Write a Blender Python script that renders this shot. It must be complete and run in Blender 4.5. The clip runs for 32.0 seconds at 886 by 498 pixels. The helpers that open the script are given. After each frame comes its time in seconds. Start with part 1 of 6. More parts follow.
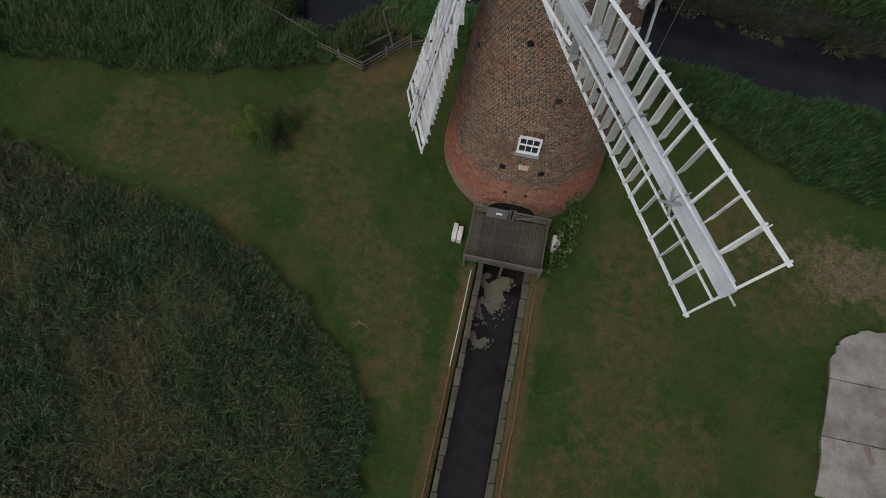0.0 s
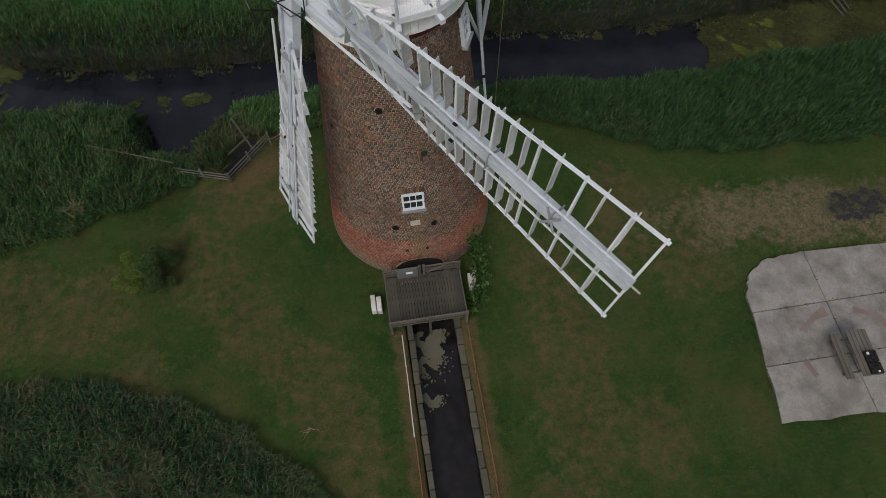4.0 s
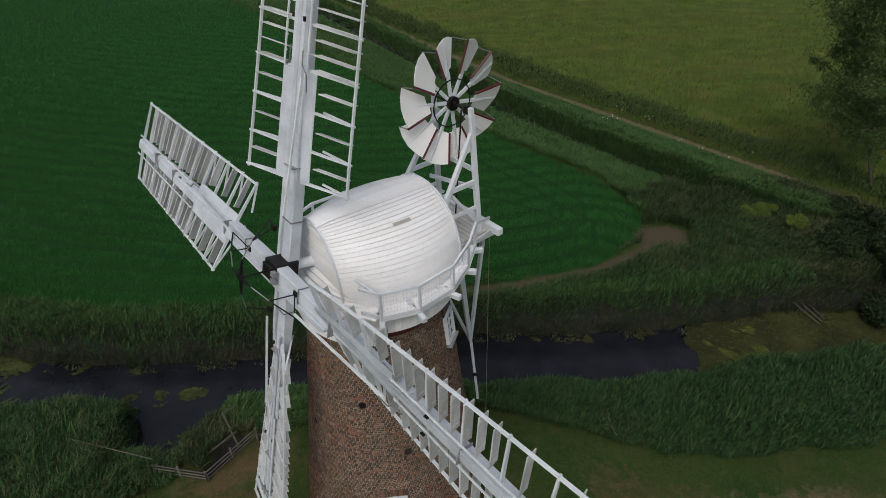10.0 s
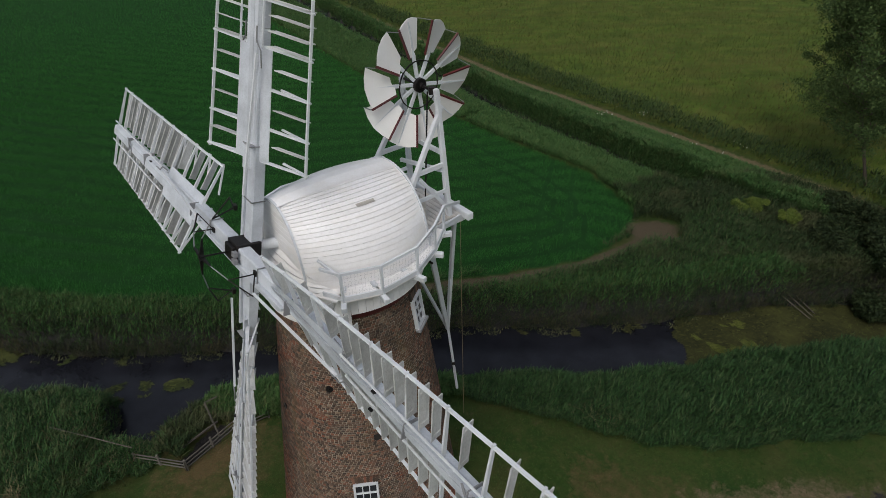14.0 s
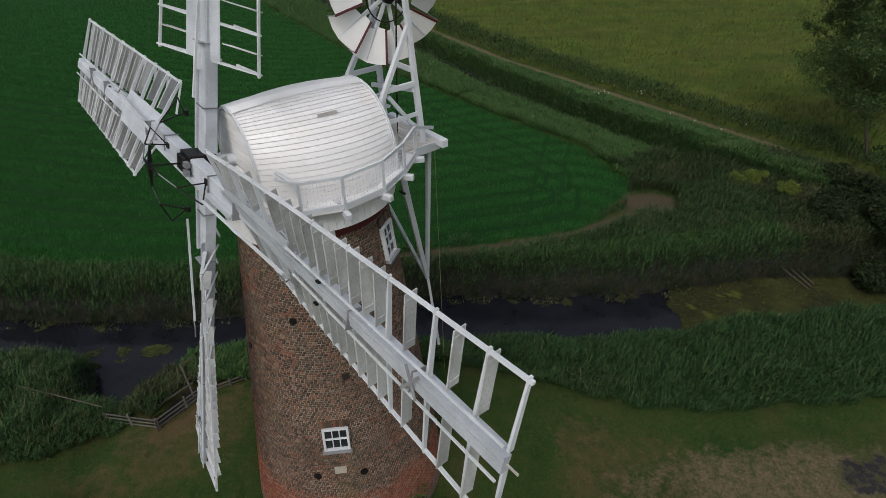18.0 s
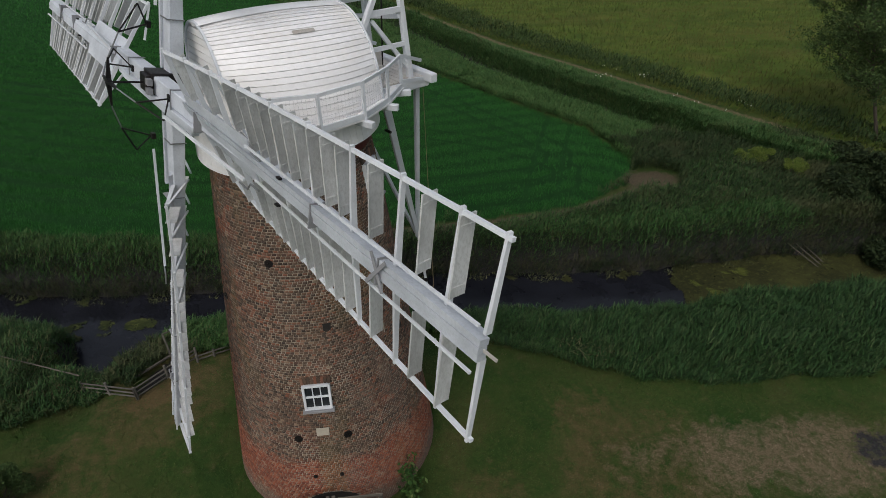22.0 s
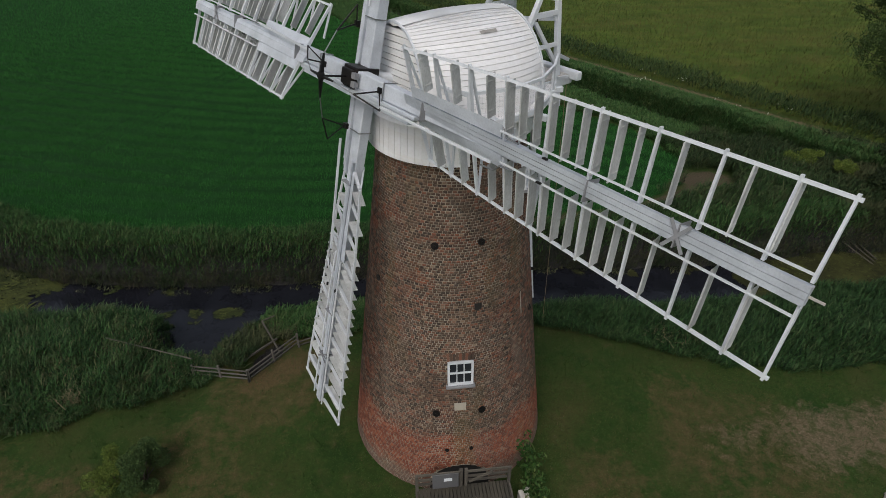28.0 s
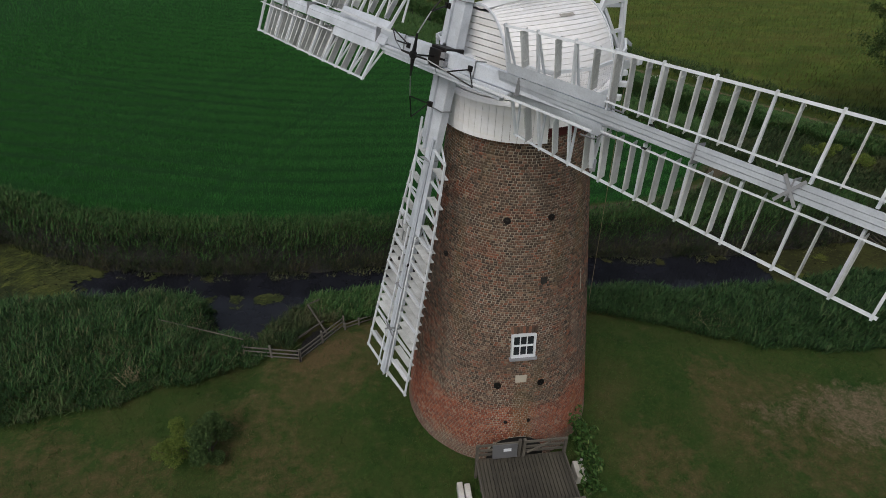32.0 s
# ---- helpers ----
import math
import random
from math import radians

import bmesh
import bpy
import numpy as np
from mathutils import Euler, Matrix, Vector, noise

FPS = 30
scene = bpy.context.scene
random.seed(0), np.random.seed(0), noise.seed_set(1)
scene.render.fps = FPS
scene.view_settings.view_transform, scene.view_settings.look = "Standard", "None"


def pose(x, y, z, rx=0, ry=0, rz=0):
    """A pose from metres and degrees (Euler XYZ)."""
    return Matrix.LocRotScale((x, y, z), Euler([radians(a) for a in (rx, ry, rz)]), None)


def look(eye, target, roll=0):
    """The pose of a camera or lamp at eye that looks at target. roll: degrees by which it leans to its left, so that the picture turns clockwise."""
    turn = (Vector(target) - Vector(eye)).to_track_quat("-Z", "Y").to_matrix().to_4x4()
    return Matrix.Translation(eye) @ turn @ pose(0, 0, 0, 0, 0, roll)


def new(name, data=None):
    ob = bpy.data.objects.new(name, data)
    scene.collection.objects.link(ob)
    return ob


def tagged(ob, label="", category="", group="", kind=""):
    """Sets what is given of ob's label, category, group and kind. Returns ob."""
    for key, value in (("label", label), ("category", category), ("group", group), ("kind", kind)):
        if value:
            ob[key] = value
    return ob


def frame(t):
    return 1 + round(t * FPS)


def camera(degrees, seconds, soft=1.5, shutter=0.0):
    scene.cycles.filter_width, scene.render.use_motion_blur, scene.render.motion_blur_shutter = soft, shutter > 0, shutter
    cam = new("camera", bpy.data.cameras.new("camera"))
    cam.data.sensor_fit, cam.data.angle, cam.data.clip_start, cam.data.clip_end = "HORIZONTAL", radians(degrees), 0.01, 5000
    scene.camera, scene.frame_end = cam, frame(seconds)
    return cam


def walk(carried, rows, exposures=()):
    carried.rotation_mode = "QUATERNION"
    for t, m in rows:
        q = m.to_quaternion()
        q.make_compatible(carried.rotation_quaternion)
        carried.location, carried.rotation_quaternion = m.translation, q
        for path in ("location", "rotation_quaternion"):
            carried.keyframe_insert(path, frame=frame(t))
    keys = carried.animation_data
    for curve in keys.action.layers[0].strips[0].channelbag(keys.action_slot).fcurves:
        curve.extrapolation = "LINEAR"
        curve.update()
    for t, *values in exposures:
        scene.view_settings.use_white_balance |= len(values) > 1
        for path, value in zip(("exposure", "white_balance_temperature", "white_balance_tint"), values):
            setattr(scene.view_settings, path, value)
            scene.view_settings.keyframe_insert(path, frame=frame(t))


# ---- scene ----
# path begins
LENS = 74.93
# seconds: eye x, y, z; yaw, pitch, roll
PATH = [
    (0, (-0.788, -12.369, 20.795), (-1.121, -10.698, 16.094), 1.08),
    (0.25, (-0.808, -12.370, 20.834), (-0.838, -10.701, 16.130), 0.205),
    (0.45, (-0.823, -12.371, 20.864), (-0.600, -10.704, 16.160), -0.53),
    (0.6, (-0.810, -12.367, 20.871), (-0.539, -10.701, 16.166), -0.70),
    (1, (-0.695, -12.314, 20.866), (-0.428, -10.644, 16.161), -0.83),
    (1.5, (-0.545, -12.200, 20.862), (-0.280, -10.531, 16.156), -0.88),
    (2, (-0.439, -12.067, 20.873), (-0.176, -10.400, 16.167), -0.90),
    (2.5, (-0.482, -11.995, 20.896), (-0.222, -10.325, 16.190), -0.89),
    (4.5, (-0.425, -12.082, 20.928), (-0.069, -9.697, 16.548), -0.37),
    (5, (-0.376, -12.123, 20.984), (0.018, -9.439, 16.784), -0.43),
    (5.5, (-0.323, -12.168, 21.022), (0.110, -9.199, 17.023), -0.41),
    (6, (-0.280, -12.240, 21.035), (0.190, -8.983, 17.271), -0.43),
    (6.5, (-0.226, -12.284, 21.050), (0.272, -8.760, 17.539), -0.56),
    (7, (-0.248, -12.257, 21.017), (0.290, -8.499, 17.764), -0.35),
    (8, (-0.165, -12.212, 20.880), (0.399, -8.187, 17.969), -0.20),
    (8.5, (-0.099, -12.294, 20.821), (0.458, -8.262, 17.917), -0.27),
    (9, (-0.035, -12.302, 20.755), (0.523, -8.267, 17.855), -0.27),
    (9.5, (0.064, -12.241, 20.756), (0.613, -8.211, 17.848), -0.29),
    (10, (0.155, -12.209, 20.754), (0.697, -8.176, 17.848), -0.30),
    (10.5, (0.216, -12.270, 20.797), (0.756, -8.239, 17.889), -0.32),
    (11, (0.305, -12.353, 20.818), (0.839, -8.320, 17.911), -0.34),
    (11.5, (0.396, -12.404, 20.827), (0.925, -8.371, 17.920), -0.36),
    (12, (0.506, -12.432, 20.810), (1.030, -8.398, 17.903), -0.35),
    (12.5, (0.629, -12.466, 20.739), (1.148, -8.430, 17.834), -0.39),
    (13, (0.763, -12.444, 20.634), (1.278, -8.407, 17.730), -0.40),
    (13.5, (0.934, -12.439, 20.517), (1.443, -8.401, 17.612), -0.42),
    (14, (1.070, -12.531, 20.324), (1.575, -8.488, 17.426), -0.42),
    (14.5, (1.167, -12.746, 20.158), (1.665, -8.700, 17.262), -0.42),
    (16.5, (1.607, -12.923, 19.106), (2.097, -8.866, 16.226), -0.47),
    (17, (1.689, -12.907, 18.795), (2.175, -8.851, 15.911), -0.46),
    (17.5, (1.740, -12.986, 18.528), (2.225, -8.927, 15.650), -0.44),
    (18, (1.785, -13.049, 18.246), (2.268, -8.989, 15.369), -0.42),
    (18.5, (1.830, -13.160, 17.970), (2.310, -9.094, 15.098), -0.44),
    (19, (1.886, -13.300, 17.696), (2.365, -9.231, 14.831), -0.45),
    (19.5, (1.975, -13.357, 17.443), (2.453, -9.287, 14.578), -0.35),
    (20, (2.063, -13.326, 17.225), (2.539, -9.256, 14.361), -0.35),
    (20.5, (2.139, -13.232, 17.007), (2.611, -9.158, 14.146), -0.37),
    (21, (2.148, -13.146, 16.820), (2.618, -9.070, 13.962), -0.40),
    (21.5, (2.132, -13.068, 16.598), (2.598, -8.991, 13.741), -0.44),
    (22, (2.116, -13.136, 16.434), (2.582, -9.056, 13.582), -0.38),
    (22.5, (2.113, -13.248, 16.330), (2.579, -9.168, 13.478), -0.38),
    (23, (2.129, -13.309, 16.341), (2.592, -9.227, 13.491), -0.38),
    (23.5, (2.202, -13.245, 16.368), (2.660, -9.165, 13.514), -0.32),
    (24, (2.209, -13.128, 16.388), (2.665, -9.048, 13.534), -0.34),
    (24.5, (2.049, -13.039, 16.422), (2.508, -8.960, 13.567), -0.26),
    (26.5, (-0.103, -12.969, 16.502), (0.387, -8.882, 13.664), 0.11),
    (27, (-0.706, -13.180, 16.521), (-0.211, -9.091, 13.687), 0.18),
    (27.5, (-1.275, -13.463, 16.550), (-0.778, -9.369, 13.724), 0.25),
    (28, (-1.823, -13.843, 16.653), (-1.338, -9.747, 13.827), 0.20),
    (28.5, (-2.435, -14.255, 16.632), (-1.926, -10.151, 13.822), 0.41),
    (29, (-2.760, -14.547, 16.628), (-2.249, -10.441, 13.821), 0.51),
    (29.5, (-2.924, -14.701, 16.629), (-2.415, -10.596, 13.820), 0.45),
    (30, (-3.167, -14.818, 16.626), (-2.651, -10.716, 13.815), 0.52),
    (30.5, (-3.390, -14.826, 16.611), (-2.867, -10.721, 13.806), 0.69),
    (31, (-3.606, -14.760, 16.579), (-3.071, -10.655, 13.776), 0.84),
    (31.5, (-3.849, -14.675, 16.553), (-3.307, -10.575, 13.744), 0.83),
    (32, (-3.897, -14.568, 16.445), (-3.374, -10.467, 13.633), 0.64),
]
# path ends
cam = camera(LENS, 32.0, 0.34)
walk(cam, [(t, look(e, g, r)) for t, e, g, r in PATH])

# ---- light ----
SUN_EL, SUN_AZ = radians(52), radians(205)
world = bpy.data.worlds.new("overcast_sky")
scene.world = world
world.use_nodes = True
wn = world.node_tree
wn.nodes.clear()
sky = wn.nodes.new("ShaderNodeTexSky")
sky.sky_type = "NISHITA"
sky.sun_disc = False
sky.sun_elevation, sky.sun_rotation = SUN_EL, SUN_AZ
sky.air_density, sky.dust_density, sky.ozone_density = 1.4, 4.0, 1.0
grey = wn.nodes.new("ShaderNodeHueSaturation")
grey.inputs["Saturation"].default_value = 0.55
back = wn.nodes.new("ShaderNodeBackground")
back.inputs["Strength"].default_value = 0.11
wout = wn.nodes.new("ShaderNodeOutputWorld")
wn.links.new(sky.outputs[0], grey.inputs["Color"])
wn.links.new(grey.outputs[0], back.inputs["Color"])
wn.links.new(back.outputs[0], wout.inputs["Surface"])
sun = new("sun", bpy.data.lights.new("sun", "SUN"))
sun.data.energy, sun.data.angle, sun.data.color = 0.9, radians(28), (1.0, 0.98, 0.95)
sun.matrix_world = look((math.sin(SUN_AZ) * 50, math.cos(SUN_AZ) * 50, math.tan(SUN_EL) * 50), (0, 0, 0))
scene.view_settings.exposure = 0.0

# ---- materials ----


def nodes_of(name):
    m = bpy.data.materials.new(name)
    m.use_nodes = True
    return m, m.node_tree, m.node_tree.nodes["Principled BSDF"]


def add(nt, kind, **values):
    n = nt.nodes.new("ShaderNode" + kind)
    for key, value in values.items():
        n.inputs[key].default_value = value
    return n


def ramp(nt, source, stops):
    n = nt.nodes.new("ShaderNodeValToRGB")
    while len(n.color_ramp.elements) < len(stops):
        n.color_ramp.elements.new(0.5)
    for e, (at, c) in zip(n.color_ramp.elements, stops):
        e.position, e.color = at, (*c, 1)
    nt.links.new(source, n.inputs[0])
    return n.outputs[0]


def mix(nt, fac, a, b, mode="MIX"):
    n = nt.nodes.new("ShaderNodeMix")
    n.data_type, n.blend_type = "RGBA", mode
    for i, value in ((0, fac), (6, a), (7, b)):
        if isinstance(value, (int, float)):
            n.inputs[i].default_value = value
        elif isinstance(value, tuple):
            n.inputs[i].default_value = (*value, 1)
        else:
            nt.links.new(value, n.inputs[i])
    return n.outputs[2]


def noise_of(nt, scale, detail=4.0, stretch=(1, 1, 1), rough=0.55, warp=0.0):
    geo = nt.nodes.new("ShaderNodeNewGeometry")
    mp = nt.nodes.new("ShaderNodeMapping")
    mp.inputs["Scale"].default_value = stretch
    nt.links.new(geo.outputs["Position"], mp.inputs[0])
    n = add(nt, "TexNoise", Scale=scale, Detail=detail, Roughness=rough, Distortion=warp)
    nt.links.new(mp.outputs[0], n.inputs["Vector"])
    return n.outputs["Fac"]


def bump(nt, bsdf, height, strength, dist=0.02):
    b = add(nt, "Bump", Strength=strength, Distance=dist)
    nt.links.new(height, b.inputs["Height"])
    nt.links.new(b.outputs[0], bsdf.inputs["Normal"])


def weathered(name, colour, dirt, rough=0.6, grain=6.0, amount=0.5, metal=0.0, stretch=(1, 1, 1), lift=0.15, streak=None):
    """Paint, timber, stone or iron with stains at two scales and a fine relief."""
    m, nt, b = nodes_of(name)
    big, small = noise_of(nt, grain * 0.25, 5, stretch, 0.6), noise_of(nt, grain * 5, 6, stretch, 0.7)
    c = mix(nt, ramp(nt, big, [(0.42, (0, 0, 0)), (0.72, (amount,) * 3)]), colour, dirt)
    c = mix(nt, ramp(nt, small, [(0.45, (0, 0, 0)), (0.75, (amount * 0.7,) * 3)]), c, dirt)
    if streak:
        long = noise_of(nt, 1.6, 6, (0.5, 0.5, 2.6), 0.7, 0.4)
        c = mix(nt, ramp(nt, long, [(0.46, (0, 0, 0)), (0.66, (0.55,) * 3)]), c, streak)
    info = nt.nodes.new("ShaderNodeObjectInfo")
    hsv = add(nt, "HueSaturation")
    mr = add(nt, "MapRange", **{"To Min": 1 - lift, "To Max": 1 + lift * 0.4})
    nt.links.new(info.outputs["Random"], mr.inputs[0])
    nt.links.new(mr.outputs[0], hsv.inputs["Value"])
    nt.links.new(c, hsv.inputs["Color"])
    nt.links.new(hsv.outputs[0], b.inputs["Base Color"])
    b.inputs["Roughness"].default_value, b.inputs["Metallic"].default_value = rough, metal
    bump(nt, b, small, 0.25, 0.01)
    return m


def foliage(name, dark, light, dry, dry_at=0.75, rough=0.7, patch=0.35, stretch=(1, 1, 1)):
    """Blades and leaves: each one its own shade, with drier patches in the stand."""
    m, nt, b = nodes_of(name)
    geo = nt.nodes.new("ShaderNodeNewGeometry")
    c = ramp(nt, geo.outputs["Random Per Island"], [(0.0, dark), (0.8, light), (1.0, dry)])
    big = noise_of(nt, patch, 4, stretch, 0.6)
    mid = noise_of(nt, patch * 4.5, 4, stretch, 0.65)
    c = mix(nt, ramp(nt, mid, [(0.52, (0, 0, 0)), (0.72, (0.45,) * 3)]), c, dry)
    c = mix(nt, ramp(nt, mid, [(0.30, (0.5,) * 3), (0.46, (0, 0, 0))]), c, dark)
    c = mix(nt, ramp(nt, big, [(dry_at - 0.12, (0, 0, 0)), (dry_at + 0.1, (0.75,) * 3)]), c, dry)
    nt.links.new(c, b.inputs["Base Color"])
    b.inputs["Roughness"].default_value = rough
    b.inputs["Specular IOR Level"].default_value = 0.15
    b.inputs["Subsurface Weight"].default_value = 0.0
    return m


def brick_material():
    m, nt, b = nodes_of("weathered_brick")
    geo = nt.nodes.new("ShaderNodeNewGeometry")
    info = nt.nodes.new("ShaderNodeObjectInfo")
    own = add(nt, "Math")
    nt.links.new(geo.outputs["Random Per Island"], own.inputs[0])
    nt.links.new(info.outputs["Random"], own.inputs[1])
    fr = nt.nodes.new("ShaderNodeMath")
    fr.operation = "FRACT"
    nt.links.new(own.outputs[0], fr.inputs[0])
    brown = ramp(nt, fr.outputs[0], [(0.0, (0.045, 0.032, 0.024)), (0.35, (0.088, 0.057, 0.040)), (0.72, (0.128, 0.077, 0.052)), (0.90, (0.185, 0.074, 0.044)), (1.0, (0.22, 0.165, 0.115))])
    red = ramp(nt, fr.outputs[0], [(0.0, (0.13, 0.040, 0.025)), (0.5, (0.225, 0.066, 0.036)), (0.9, (0.30, 0.098, 0.050)), (1.0, (0.28, 0.17, 0.12))])
    rusty = noise_of(nt, 0.85, 6, (1, 1, 1.5), 0.72)
    brown = mix(nt, ramp(nt, rusty, [(0.53, (0, 0, 0)), (0.72, (0.5,) * 3)]), brown, red)
    sep = nt.nodes.new("ShaderNodeSeparateXYZ")
    nt.links.new(geo.outputs["Position"], sep.inputs[0])
    edge = noise_of(nt, 0.55, 5, (1, 1, 1.6), 0.6)
    level = add(nt, "MapRange", **{"From Min": 1.2, "From Max": 2.65, "To Min": 0.85, "To Max": 0.0})
    nt.links.new(sep.outputs["Z"], level.inputs[0])
    total = nt.nodes.new("ShaderNodeMath")
    nt.links.new(edge, total.inputs[0])
    nt.links.new(level.outputs[0], total.inputs[1])
    c = mix(nt, ramp(nt, total.outputs[0], [(0.56, (0, 0, 0)), (0.78, (1, 1, 1))]), brown, red)
    pale = noise_of(nt, 0.9, 5, (1, 1, 0.5), 0.65)
    c = mix(nt, ramp(nt, pale, [(0.55, (0, 0, 0)), (0.8, (0.4,) * 3)]), c, (0.21, 0.185, 0.15))
    moss = noise_of(nt, 0.7, 4, (1.6, 1.6, 0.35), 0.5)
    c = mix(nt, ramp(nt, moss, [(0.56, (0, 0, 0)), (0.72, (0.42,) * 3)]), c, (0.14, 0.105, 0.04))
    foot = add(nt, "MapRange", **{"From Min": 0.1, "From Max": 1.1, "To Min": 0.75, "To Max": 0.0})
    nt.links.new(sep.outputs["Z"], foot.inputs[0])
    grime = nt.nodes.new("ShaderNodeMath")
    nt.links.new(noise_of(nt, 1.3, 5, (1, 1, 1.4), 0.65), grime.inputs[0])
    nt.links.new(foot.outputs[0], grime.inputs[1])
    c = mix(nt, ramp(nt, grime.outputs[0], [(0.70, (0, 0, 0)), (1.0, (0.7,) * 3)]), c, (0.125, 0.105, 0.082))
    nt.links.new(c, b.inputs["Base Color"])
    b.inputs["Roughness"].default_value = 0.9
    bump(nt, b, noise_of(nt, 60, 4), 0.3, 0.006)
    return m


MAT = {
    "white": weathered("white_paint", (0.70, 0.725, 0.765), (0.38, 0.395, 0.41), 0.5, 5, 0.35, lift=0.10),
    "board": weathered("white_cap_boards", (0.87, 0.865, 0.875), (0.62, 0.60, 0.57), 0.36, 3, 0.38, lift=0.07, streak=(0.78, 0.75, 0.71)),
    "fan": weathered("white_fan_blades", (0.90, 0.885, 0.87), (0.66, 0.63, 0.59), 0.45, 5, 0.18, lift=0.05),
    "shutter": weathered("mouldy_white_shutter", (0.66, 0.67, 0.67), (0.24, 0.24, 0.22), 0.65, 7, 0.7, lift=0.2, stretch=(1, 1, 0.5)),
    "worn": weathered("flaking_white_timber", (0.60, 0.635, 0.69), (0.28, 0.30, 0.335), 0.65, 6, 0.55, lift=0.1),
    "red": weathered("dark_red_paint", (0.105, 0.014, 0.016), (0.04, 0.012, 0.012), 0.5, 6, 0.4),
    "iron": weathered("black_iron", (0.012, 0.012, 0.013), (0.05, 0.035, 0.028), 0.5, 9, 0.4, 0.6),
    "steel": weathered("galvanised_rod", (0.30, 0.31, 0.32), (0.12, 0.11, 0.10), 0.45, 9, 0.4, 0.7),
    "mortar": weathered("lime_mortar", (0.38, 0.335, 0.265), (0.10, 0.075, 0.055), 0.95, 2.0, 0.85, streak=(0.20, 0.115, 0.075)),
    # near-black that paints the shade inside openings; also used on dark gear
    "dark": weathered("dark_void", (0.012, 0.011, 0.010), (0.03, 0.025, 0.02), 0.9, 5, 0.4),
    "stone": weathered("pale_stone", (0.42, 0.38, 0.31), (0.25, 0.22, 0.18), 0.85, 8, 0.4),
    "lead": weathered("grey_sill", (0.26, 0.265, 0.28), (0.15, 0.15, 0.15), 0.7, 8, 0.4),
    "slate": weathered("dark_grey_board", (0.115, 0.115, 0.12), (0.06, 0.06, 0.06), 0.5, 8, 0.5),
    "railwood": weathered("silvered_timber", (0.125, 0.115, 0.10), (0.075, 0.068, 0.055), 0.85, 6, 0.55, lift=0.25),
    "oldwood": weathered("grey_weathered_timber", (0.105, 0.092, 0.075), (0.045, 0.042, 0.032), 0.85, 5, 0.6, lift=0.3),
    "deck": weathered("algae_dark_decking", (0.058, 0.050, 0.036), (0.030, 0.028, 0.019), 0.8, 4, 0.6, lift=0.3),
    "concrete": weathered("worn_concrete", (0.27, 0.25, 0.225), (0.085, 0.078, 0.064), 0.9, 4.0, 0.85, lift=0.10, streak=(0.15, 0.13, 0.11)),
    "coping": weathered("mossy_stone_coping", (0.092, 0.079, 0.058), (0.035, 0.036, 0.024), 0.9, 9, 0.9, lift=0.35, streak=(0.06, 0.065, 0.035)),
    "rust": weathered("rusty_iron", (0.20, 0.075, 0.035), (0.09, 0.045, 0.03), 0.8, 7, 0.6),
    "peeling": weathered("peeling_white_beam", (0.62, 0.60, 0.57), (0.30, 0.26, 0.22), 0.7, 6, 0.6),
    "bark": weathered("bark", (0.07, 0.055, 0.04), (0.03, 0.025, 0.02), 0.95, 7, 0.5),
    "straw": weathered("dead_reed", (0.22, 0.17, 0.10), (0.12, 0.09, 0.06), 0.9, 7, 0.5),
    "brick": brick_material(),
}

# ---- building helpers ----


def part(name, bm, material, parent, label="", smooth=False, bevel=0.0):
    """Link a bmesh as one mesh object under a thing or a part."""
    if bevel:
        bmesh.ops.bevel(bm, geom=list(bm.edges), offset=bevel, segments=1, affect="EDGES")
    me = bpy.data.meshes.new(name)
    bm.to_mesh(me)
    bm.free()
    me.materials.append(MAT[material] if isinstance(material, str) else material)
    if smooth:
        for p in me.polygons:
            p.use_smooth = True
    ob = new(name, me)
    if parent:
        ob.parent = parent
    if label:
        tagged(ob, label)
    return ob


def again(ob, m, parent=None):
    """One more alike part on the same mesh."""
    o = new(ob.name.split(".")[0], ob.data)
    o.parent = parent or ob.parent
    o.matrix_basis = m
    return o


def thing(name, label, category, group="", at=None):
    e = new(name)
    e.empty_display_size = 0.2
    if at is not None:
        e.matrix_basis = at
    return tagged(e, label, category, group)


def beam(bm, a, b, w, h, up=(0, 0, 1), w2=None, h2=None):
    """A squared timber from a to b, w across and h along up; w2, h2 at b."""
    a, b, up = Vector(a), Vector(b), Vector(up)
    d = (b - a).normalized()
    side = d.cross(up)
    if side.length < 1e-4:
        side = d.cross(Vector((1, 0.1, 0)))
    side.normalize()
    top = side.cross(d)
    vs = []
    for p, ww, hh in ((a, w, h), (b, w2 or w, h2 or h)):
        for i, j in ((-1, -1), (1, -1), (1, 1), (-1, 1)):
            vs.append(bm.verts.new(p + side * (i * ww / 2) + top * (j * hh / 2)))
    for q in ((3, 2, 1, 0), (4, 5, 6, 7), (0, 1, 5, 4), (1, 2, 6, 5), (2, 3, 7, 6), (3, 0, 4, 7)):
        bm.faces.new([vs[i] for i in q])
    return bm


def block(bm, centre, size, turn=None):
    m = Matrix.Translation(centre) @ (turn or Matrix.Identity(4)) @ Matrix.Diagonal((*size, 1))
    bmesh.ops.create_cube(bm, size=1, matrix=m)
    return bm


def rod(bm, a, b, r, n=8, r2=None):
    a, b = Vector(a), Vector(b)
    d = b - a
    m = Matrix.Translation((a + b) / 2) @ d.to_track_quat("Z", "Y").to_matrix().to_4x4()
    bmesh.ops.create_cone(bm, cap_ends=True, segments=n, radius1=r, radius2=r2 if r2 is not None else r, depth=d.length, matrix=m)
    return bm


